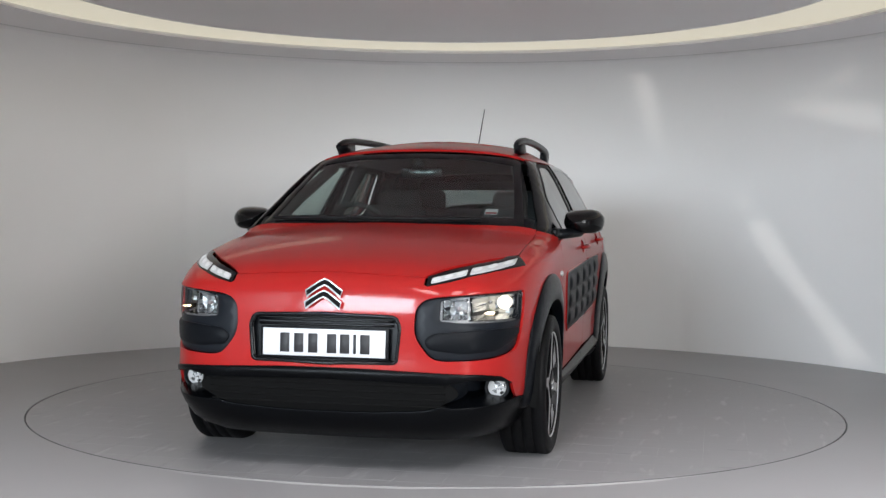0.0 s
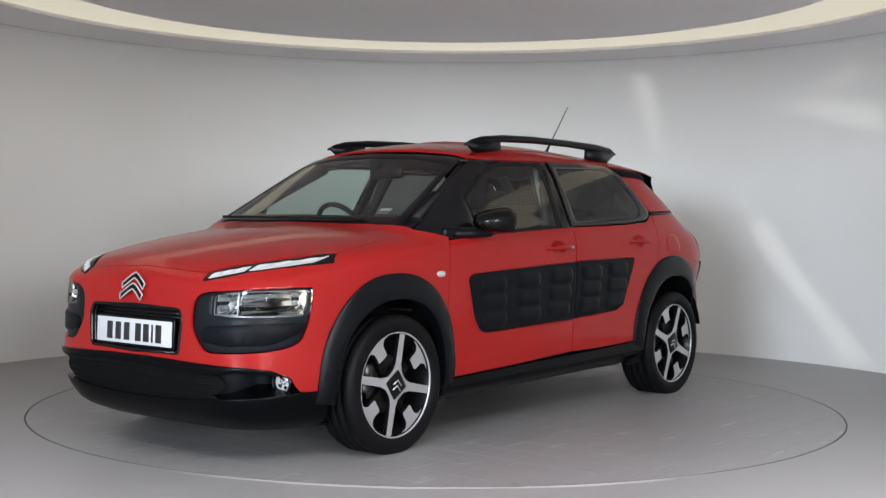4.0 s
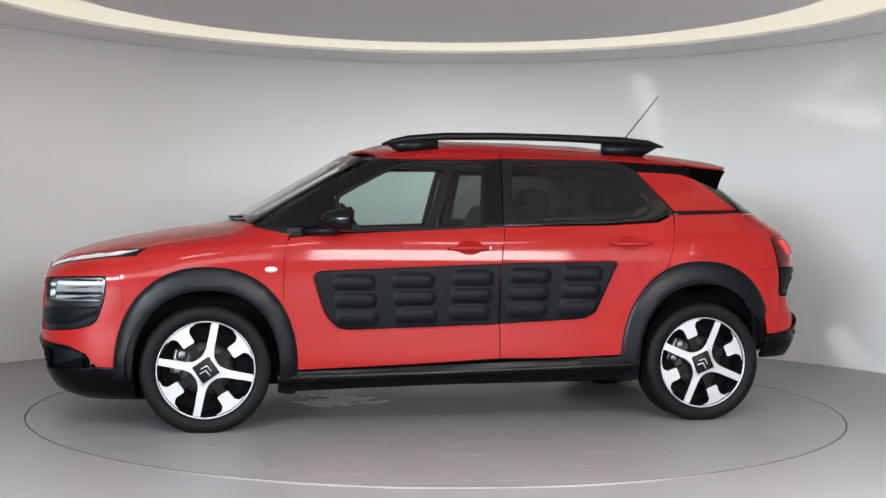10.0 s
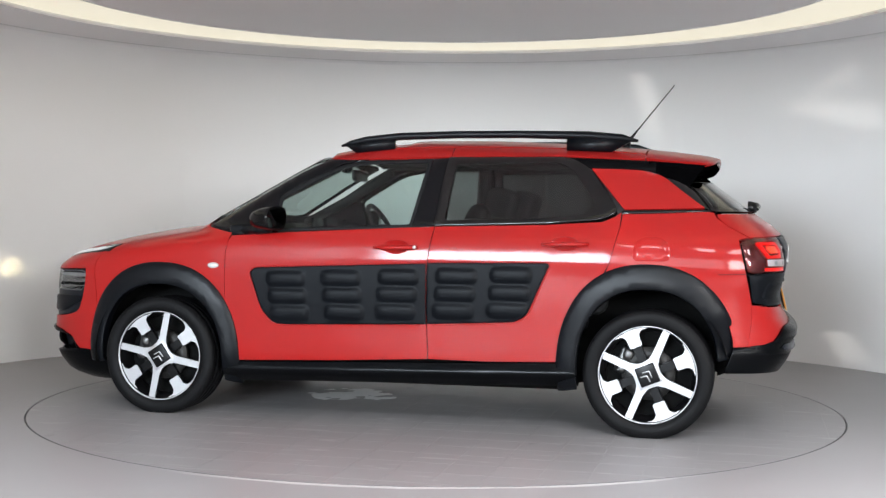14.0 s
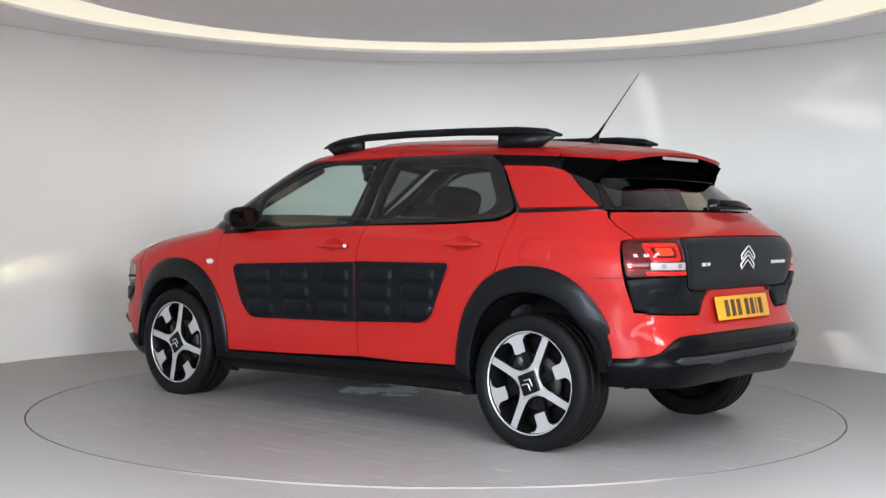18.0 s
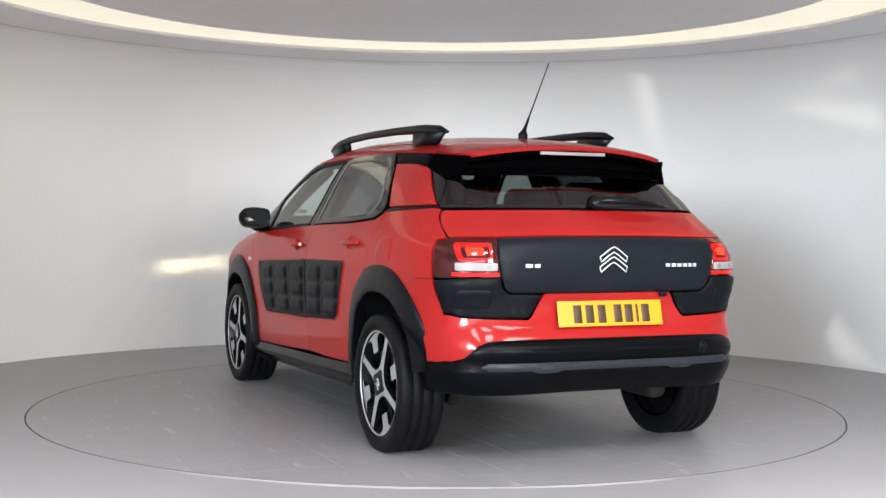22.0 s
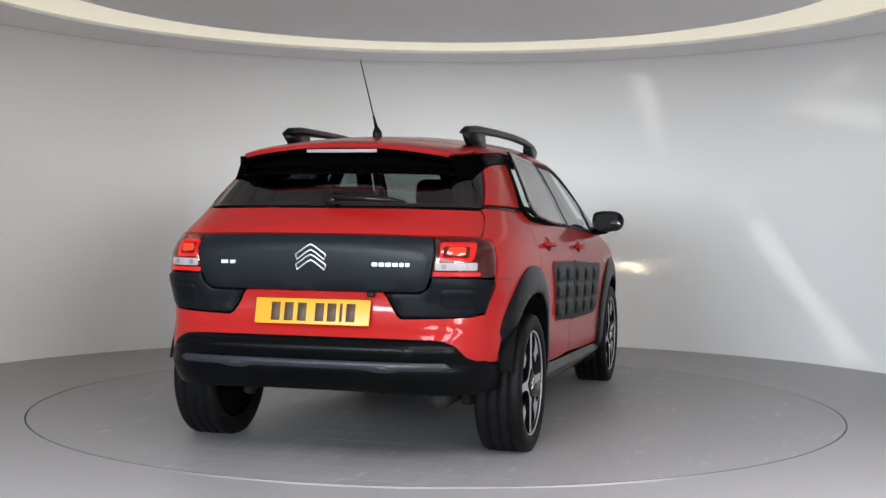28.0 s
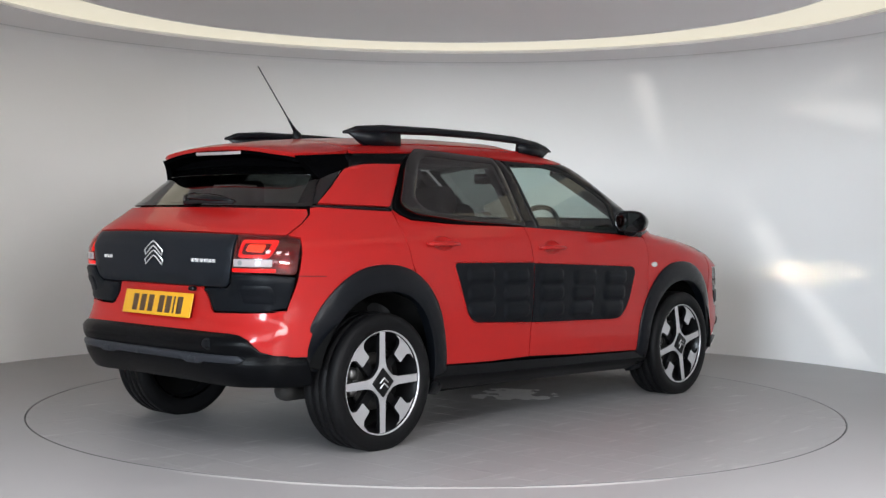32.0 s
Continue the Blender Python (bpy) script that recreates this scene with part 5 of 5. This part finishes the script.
        rep = [(.983 + .031 * math.cos(t), .798 + .015 * math.sin(t)) for t in np.linspace(0, 2 * math.pi, 24, endpoint=False)]
        body("side_repeater", sheet(k, rep, off=.009, thick=.010, gap=0, edge=.005, step=.015), REPEATER, "clear oval side indicator")
    fuel = round_corners([(-1.395, .86), (-1.398, .93), (-1.36, .975), (-1.27, .978), (-1.225, .95), (-1.215, .86)], .03)
    body("fuel_flap", sheet("left", fuel, off=.0015, thick=.002, gap=0, edge=.0012, step=.03), RED, "red fuel flap")
    # mirrors
    for s in (1, -1):
        lobe = curve([(-.088, .030), (-.070, .056), (0, .064), (.062, .056), (.094, .022), (.094, -.018), (.070, -.050), (.01, -.060), (-.06, -.052), (-.088, -.020)], 40, True)
        vs, fs, k, n = [], [], len(lobe), 9
        for i in range(n):
            t = i / (n - 1)
            x, g = -.050 + .165 * t, (1 - t ** 2.6) ** .5 if t < 1 else 0.02
            vs += [(x, s * (a * g - .012 * t), b * g * (1 - .1 * t) - .006 * t) for a, b in lobe]
        vs += [(-.046, s * a * .93, b * .90) for a, b in lobe]
        for i in range(n - 1):
            fs += [(i * k + j, i * k + (j + 1) % k, i * k + k + (j + 1) % k, i * k + k + j) for j in range(k)]
        fs += [(j, n * k + j, n * k + (j + 1) % k, (j + 1) % k) for j in range(k)]
        fs += [tuple((n - 1) * k + j for j in range(k)), tuple(n * k + j for j in range(k))]
        bm = pydata(vs, fs)
        bmesh.ops.recalc_face_normals(bm, faces=bm.faces)
        m = Matrix.Translation((.645, s * .890, 1.048)) @ Matrix.Rotation(radians(-10 * s), 4, "Z")
        mr = body("door_mirror", moved(bm, m), CASE, "gloss black door mirror on a black arm")
        part("mirror_arm", join(tube([(.82, s * .765, .985), (.74, s * .81, .988), (.66, s * .87, .996)], [.038, .036, .036], 12, .7), rounded_box(.22, .035, .062, .014, 2, Matrix.Translation((.80, s * .775, .985)))), PLASTIC, mr)
        gl = pydata([(0, s * a * .86, b * .80) for a, b in lobe], [tuple(range(len(lobe)))])
        part("mirror_glass", moved(gl, m @ Matrix.Translation((-.0485, 0, 0)) @ Matrix.Rotation(radians(-7), 4, "Y") @ Matrix.Rotation(radians(-6 * s), 4, "Z")), MIRROR, mr, "mirror glass", smooth=False)
    # roof rails
    for s in (1, -1):
        top = [(.385, 1.462), (.33, 1.478), (.24, 1.495), (.05, 1.512), (-.25, 1.520), (-.6, 1.520), (-.95, 1.512), (-1.12, 1.500), (-1.205, 1.484)]
        yy = lambda x: .495 - .045 * ((x - .38) / 1.6) ** 2
        rl = body("roof_rail", tube([(x, s * yy(x), z - .018) for x, z in top], [.006, .015, .020, .021, .021, .021, .024, .021, .007], 12, .95), PLASTIC, "satin black roof rail")
        for x0, x1 in ((.295, .085), (-.84, -1.07)):
            vs = []
            out = lambda x, x0=x0, x1=x1: .075 * (x - x1) / (x0 - x1) if x0 > 0 else -.105 * (x - x0) / (x1 - x0)
            for x, hw, zt in ((x0, .014, 1.452 if x0 > 0 else 1.488), ((x0 + x1) / 2, .02, 1.480 if x0 > 0 else 1.485), (x1, .014, 1.488 if x0 > 0 else 1.466)):
                zb = body_top(x, yy(x)) - .004
                vs += [(x, s * (yy(x) - hw * 1.2), zb), (x, s * (yy(x) + hw * 1.2), zb), (x + out(x), s * (yy(x) + hw * .8), zt), (x + out(x), s * (yy(x) - hw * .8), zt)]
            fs = [(0, 1, 2, 3), (11, 10, 9, 8)]
            for k in range(2):
                for j in range(4):
                    fs.append((4 * k + j, 4 * k + (j + 1) % 4, 4 * k + 4 + (j + 1) % 4, 4 * k + 4 + j))
            bm = pydata(vs, fs)
            bmesh.ops.recalc_face_normals(bm, faces=bm.faces)
            part("rail_foot", bm, PLASTIC, rl)
    an = body("aerial", tube([(-1.11, 0, 1.49), (-1.135, 0, 1.522), (-1.16, 0, 1.553)], [.011, .007, .005], 10), PLASTIC, "black whip aerial")
    part("whip", tube([(-1.155, 0, 1.547), (-1.357, 0, 1.797)], [.0035, .0025], 8), GASKET, an)
    part("aerial_base", tube([(-1.10, 0, 1.44), (-1.10, 0, 1.475), (-1.115, 0, 1.498)], [.030, .024, .010], 12), PLASTIC, an)
    # wipers on the windscreen
    for y0, y1 in ((.45, -.20), (-.18, -.60)):
        pts = []
        for t in np.linspace(0, 1, 7):
            y = y0 + (y1 - y0) * t
            p, n = project("screen", [(y, 1.045)])
            pts.append(tuple(p[0] + n[0] * .012))
        body("wiper", tube(pts, .008, 6), GASKET, "black windscreen wiper")


build_cladding()


def build_wheels():
    R, RR, STAND = .316, .236, .3075
    tyre = lathe([(RR - .002, .085), (RR + .004, .097), (RR + .03, .107), (R - .022, .106), (R - .005, .097), (R, .084), (R, .052), (R - .006, .050), (R - .006, .044), (R, .042), (R, .006), (R - .006, .004), (R - .006, -.004), (R, -.006),
                  (R, -.042), (R - .006, -.044), (R - .006, -.050), (R, -.052), (R, -.084), (R - .005, -.097), (R - .022, -.106), (RR + .03, -.107), (RR - .008, -.085)], 72, axis="y")
    lip = lathe([(RR - .006, .084), (RR - .004, .094), (RR, .0985), (RR + .003, .0985), (RR + .004, .093), (RR - .001, .08)], 72, axis="y")
    barrel = lathe([(RR - .004, .09), (RR - .018, .06), (RR - .026, .0), (RR - .018, -.08)], 48, axis="y")

    def outline_sheet(poly, y0, y1):
        from mathutils.geometry import delaunay_2d_cdt
        k = len(poly)
        vo, _, fo, _, _, _ = delaunay_2d_cdt([Vector(q) for q in poly], [(i, (i + 1) % k) for i in range(k)], [], 1, 1e-7)
        vs = [(v[0], y1, v[1]) for v in vo]
        fs = [tuple(f)[::-1] for f in fo]
        m = len(vs)
        vs += [(q[0], y1, q[1]) for q in poly] + [(q[0], y0, q[1]) for q in poly]
        fs += [(m + i, m + (i + 1) % k, m + k + (i + 1) % k, m + k + i) for i in range(k)]
        bm = pydata(vs, fs)
        bmesh.ops.recalc_face_normals(bm, faces=bm.faces)
        return bm
    rot = lambda poly, d: [(x * math.cos(d) - z * math.sin(d), x * math.sin(d) + z * math.cos(d)) for x, z in poly]
    spoke = [(-.060, .030), (-.028, .066), (-.0195, .10), (-.0175, .215), (-.019, .233), (.019, .233), (.0175, .215), (.0195, .10), (.028, .066), (.060, .030), (.0, .0)]
    # four bright arms meet in a square hub frame
    arms = [outline_sheet(round_corners(rot(spoke[:-1], math.pi / 2 * i), .008, 3), .070, .090) for i in range(4)]
    blades = []
    for i in range(4):
        a = math.pi / 4 + math.pi / 2 * i
        out = [(-.031, .143), (-.033, .196), (-.052, .2145), (-.082, .2125)] + [((RR - .004) * math.sin(t), (RR - .004) * math.cos(t)) for t in np.linspace(-.37, .37, 11)] + [(.082, .2125), (.052, .2145), (.033, .196), (.031, .143)]
        blades.append(outline_sheet(round_corners(rot(out, a), .008, 3), .066, .086))
    under = []
    for i in range(4):
        a = math.pi / 4 + math.pi / 2 * i
        under.append(outline_sheet(rot([(-.022, .04), (-.020, .17), (.020, .17), (.022, .04)], a), .030, .058))
    disc = lathe([(.05, .0), (.05, .03), (.13, .03), (.132, .022), (.132, .012), (.05, .012)], 40, axis="y")
    cap = rounded_box(.098, .012, .098, .016, 3, Matrix.Translation((0, .093, 0)) @ Matrix.Rotation(radians(45), 4, "Y"))
    frame_sq = rounded_box(.126, .012, .126, .016, 3, Matrix.Translation((0, .085, 0)) @ Matrix.Rotation(radians(45), 4, "Y"))
    back = lathe([(.001, -.02), (RR - .02, -.02)], 32, axis="y")
    caliper = join(rounded_box(.055, .05, .06, .02, 3, Matrix.Translation((.125, .015, .045))), rounded_box(.055, .05, .055, .02, 3, Matrix.Translation((.130, .015, -.030))), rounded_box(.05, .035, .13, .012, 2, Matrix.Translation((.142, .0, .006))))
    meshes = [("tyre", tyre, TYRE, "black road tyre"), ("rim", join(lip), CUT, "machined rim lip"), ("barrel", barrel, RIMBLACK, ""), ("brake_disc", disc, DISCSTEEL, "bare steel brake disc"), ("caliper", caliper, STEEL, ""),
              ("dust_shield", back, DARK, "")]
    made = []
    for x, s, spin, name in ((1.295, 1, 11.0, "front_wheel"), (-1.297, 1, 22.5, "rear_wheel"), (1.295, -1, 12.0, "front_wheel"), (-1.297, -1, 1.0, "rear_wheel")):
        hub = new(name)
        hub.parent = CAR
        face = Matrix.Rotation(0 if s > 0 else math.pi, 4, "Z")
        hub.matrix_basis = OFF @ Matrix.Translation((x, s * .730, STAND)) @ face @ Matrix.Rotation(radians(-spin if s > 0 else spin), 4, "Y")
        hub["label"] = "two-tone alloy wheel with black tyre"
        made.append(hub)
    first = made[0]
    objs = [part(n, b, m, first, l) for n, b, m, l in meshes]
    for b in arms:
        objs.append(part("spoke", b, CUT, first, "machined bright spoke"))
    for b in blades:
        objs.append(part("blade", b, CUT, first, "machined bright blade"))
    for b in under:
        objs.append(part("back_spoke", b, RIMBLACK, first))
    objs.append(part("hub_frame", frame_sq, CUT, first))
    objs.append(part("hub_cap", cap, RIMBLACK, first, "black square hub cap"))
    for dz in (.012, -.012):
        q = [(-.026, -.012 + dz), (0, .010 + dz), (.026, -.012 + dz)]
        objs.append(part("cap_mark", tube([(a, .101, b) for a, b in q], .0035, 6), SILVER, first))
    for o in objs:
        if o.name.split(".")[0] in ("spoke", "blade", "hub_frame", "rim"):
            o.data.materials.append(RIMBLACK)
            for f in o.data.polygons:
                f.material_index = 0 if f.normal.y > .55 else 1
    for hub in made[1:]:
        for o in objs:
            c = o.copy()
            scene.collection.objects.link(c)
            c.parent = hub
            if o is objs[0]:
                c.data = o.data.copy()
    for hub in made:
        tread_mesh = hub.children[0].data
        turn = hub.matrix_basis.to_3x3()
        back_turn = turn.inverted()
        for v in tread_mesh.vertices:
            p = turn @ v.co
            if p.z < -STAND - .0005:
                p.z = -STAND - .0005
                v.co = back_turn @ p
    # wheel housings
    for x in (1.29, -1.29):
        for s in (1, -1):
            bm = lathe([(.12, .48), (.375, .48), (.390, .52), (.392, .815)], 28, radians(-8), radians(188), axis="y")
            for v in bm.verts:
                v.co.y *= s
                if v.co.z > 0:
                    v.co.z *= 1.04
                if x < 0 and v.co.x < 0:
                    v.co.z = max(v.co.z, .09)
            body("wheel_housing", moved(bm, Matrix.Translation((x, 0, .31))), DARK, "dark wheel-arch liner")


build_wheels()


def build_inside():
    # underbody tub, floor, cabin
    def loft(rings):
        vs, fs, k = [], [], len(rings[0])
        for r in rings:
            vs += r
        for i in range(len(rings) - 1):
            for j in range(k):
                fs.append((i * k + j, i * k + (j + 1) % k, (i + 1) * k + (j + 1) % k, (i + 1) * k + j))
        fs += [tuple(range(k))[::-1], tuple((len(rings) - 1) * k + j for j in range(k))]
        bm = pydata(vs, fs)
        bmesh.ops.recalc_face_normals(bm, faces=bm.faces)
        return bm
    sec = lambda x, w, z0, z1: [(x, -w, z0 + .04), (x, -w + .06, z0), (x, w - .06, z0), (x, w, z0 + .04), (x, w, z1), (x, -w, z1)]
    body("underbody", loft([sec(-1.86, .58, .36, .68), sec(-1.72, .58, .32, .90), sec(-1.62, .58, .28, .90)]), DARK, "dark boot floor and underbody")
    body("floor_pan", loft([sec(-1.64, .56, .30, .45), sec(-1.2, .56, .26, .45), sec(-.9, .56, .21, .45), sec(-.88, .74, .20, .42), (sec(.86, .74, .19, .42)), sec(.88, .56, .19, .45), sec(1.0, .56, .19, .9), sec(1.65, .56, .18, .80), sec(1.9, .55, .20, .72), sec(2.03, .40, .24, .62)]), DARK, "dark underbody")
    body("exhaust_silencer", rounded_box(.30, .11, .10, .045, 3, Matrix.Translation((-1.47, -.47, .265))), EXHAUST, "grey exhaust silencer")
    body("rear_axle", tube([(-1.30, -.62, .27), (-1.30, .62, .27)], .035, 10), DARK)
    for y in (.52, -.56):
        body("rear_damper", join(tube([(-1.43, y, .215), (-1.41, y * .96, .42)], .030, 10), tube([(-1.30, y, .27), (-1.44, y, .235)], .028, 8)), EXHAUST, "dark rear damper")
    # inner door trims, dashboard, seats
    for s in (1, -1):
        for x0, x1, n in ((.88, -.17, "front_door_trim"), (-.20, -1.10, "rear_door_trim")):
            k = "left" if s > 0 else "right"
            body(n, sheet(k, [(x0, .35), (x0, .955 if x0 > 0 else .99), (x1, 1.0 if x0 > 0 else 1.03)] + ([(x1, .35)] if x0 > 0 else [(x1, .83), (-.84, .66), (-.80, .35)]), off=-.055, thick=.02, step=.08), TRIM, "dark door lining")
        body("boot_trim", sheet("left" if s > 0 else "right", [(-1.16, .82), (-1.16, 1.07), (-1.60, 1.07), (-1.68, .9), (-1.67, .82)], off=-.06, thick=.01, step=.08), TRIM)
        # inside of the pillars
        body("pillar_lining", tube([(1.0, s * .63, 1.02), (.70, s * .585, 1.17), (.40, s * .505, 1.33)], .030, 8), TRIM)
        body("pillar_lining", tube([(-.12, s * .69, 1.0), (-.17, s * .60, 1.2), (-.20, s * .515, 1.36)], .035, 8), TRIM)
        body("pillar_lining", tube([(-1.20, s * .62, 1.05), (-1.14, s * .555, 1.2), (-1.05, s * .48, 1.34)], .05, 8), TRIM)
        body("pillar_lining", tube([(-1.55, s * .55, 1.09), (-1.40, s * .50, 1.25), (-1.28, s * .47, 1.34)], .035, 8), TRIM)
    liner = [(.43, .40), (.30, .48), (.15, .53), (-.3, .55), (-.9, .545), (-1.30, .52), (-1.44, .46)]
    body("headlining", sheet("roof", liner + [(x, -y) for x, y in liner[::-1]], off=-.045, thick=.01, step=.09), LINING, "pale roof lining")
    dash = loft([[(x, -.70, .62), (x, .70, .62), (x, .70, z), (x, .3, z + .01), (x, -.3, z + .01), (x, -.70, z)] for x, z in ((1.05, 1.00), (.92, 1.01), (.80, 1.0), (.72, .95), (.68, .85))])
    body("dashboard", dash, TRIM, "dark dashboard")
    body("screen_display", rounded_box(.02, .18, .11, .008, 2, Matrix.Translation((.70, 0, 1.0))), PIANO, "small black dashboard screen")
    body("instrument_display", rounded_box(.02, .20, .07, .008, 2, Matrix.Translation((.74, -.36, 1.02))), PIANO)
    wheel = bmesh.new()
    a = [(.175 * math.cos(t), .175 * math.sin(t) * .97, 0) for t in np.linspace(0, 2 * math.pi, 33)]
    wheel.free()
    tm = Matrix.Translation((.405, -.36, .975)) @ Matrix.Rotation(radians(-62), 4, "Y")
    st = body("steering_wheel", moved(tube(a, .015, 8), tm), TRIM, "dark steering wheel on the right-hand side")
    part("spokes", moved(join(rounded_box(.04, .33, .02, .008, 2), rounded_box(.16, .05, .02, .008, 2, Matrix.Translation((-.08, 0, 0))), rounded_box(.09, .11, .045, .02, 3)), tm), TRIM, st)
    part("column", moved(tube([(0, 0, 0), (0, 0, -.28)], .035, 8), tm), TRIM, st)
    for y in (.36, -.36):
        seat = body("front_seat", rounded_box(.50, .48, .14, .05, 3, Matrix.Translation((.12, y, .56))), CLOTH, "dark cloth front seat")
        bk = rounded_box(.12, .46, .60, .05, 3, Matrix.Translation((0, 0, .30)))
        for v in bk.verts:
            v.co.y *= 1 - .25 * max(0, v.co.z - .35) / .25 * .8
        part("backrest", moved(bk, Matrix.Translation((-.16, y, .58)) @ Matrix.Rotation(radians(-24), 4, "Y")), CLOTH, seat)
        part("headrest", rounded_box(.15, .27, .17, .05, 4, Matrix.Translation((-.475, y, 1.135)) @ Matrix.Rotation(radians(-18), 4, "Y")), CLOTH, seat)
        for d in (.05, -.05):
            part("headrest_post", tube([(-.40, y + d, 1.06), (-.45, y + d, 1.12)], .006, 6), STEEL, seat)
    for s in (1, -1):
        body("seat_belt", tube([(-.165, s * .565, 1.335), (-.150, s * .588, 1.27), (-.135, s * .625, 1.15), (-.150, s * .662, 1.02), (-.18, s * .675, .90)], .017, 6, .25), BELTGREY, "pale grey seat belt hanging by the pillar")
    rs = body("rear_seat", rounded_box(.50, 1.20, .16, .05, 3, Matrix.Translation((-.72, 0, .56))), CLOTH, "dark cloth rear bench")
    part("backrest", moved(rounded_box(.14, 1.20, .56, .05, 3, Matrix.Translation((0, 0, .28))), Matrix.Translation((-.98, 0, .58)) @ Matrix.Rotation(radians(-16), 4, "Y")), CLOTH, rs)
    for y in (.36, -.36):
        part("headrest", rounded_box(.09, .28, .15, .04, 3, Matrix.Translation((-1.15, y, 1.17))), CLOTH, rs)
    body("parcel_shelf", rounded_box(.42, 1.16, .02, .006, 2, Matrix.Translation((-1.42, 0, 1.03))), TRIM, "dark parcel shelf")
    body("interior_mirror", join(rounded_box(.03, .23, .065, .014, 3, Matrix.Translation((.44, 0, 1.30))), rounded_box(.06, .07, .06, .02, 2, Matrix.Translation((.52, 0, 1.345)))), PIANO, "dark interior mirror")
    q = [(.455, 1.085), (.515, 1.085), (.515, 1.11), (.455, 1.11)]
    stick = body("sticker", sheet("screen", q, off=-.006, thick=.001, gap=0, edge=0), WHITEPLATE, "small white paper sticker with a red band")
    part("red_band", sheet("screen", [(.458, 1.0865), (.512, 1.0865), (.512, 1.095), (.458, 1.095)], off=-.0045, thick=.0005, gap=0, edge=0), RED, stick).matrix_basis = Matrix.Identity(4)


build_inside()


def motions():
    rows = [(t, pose(0, 0, 0, 0, 0, -102.78 - 6.5375 * t)) for t in range(0, 33, 2)]
    walk(CAR, rows)
    walk(TURNTABLE, rows)


motions()
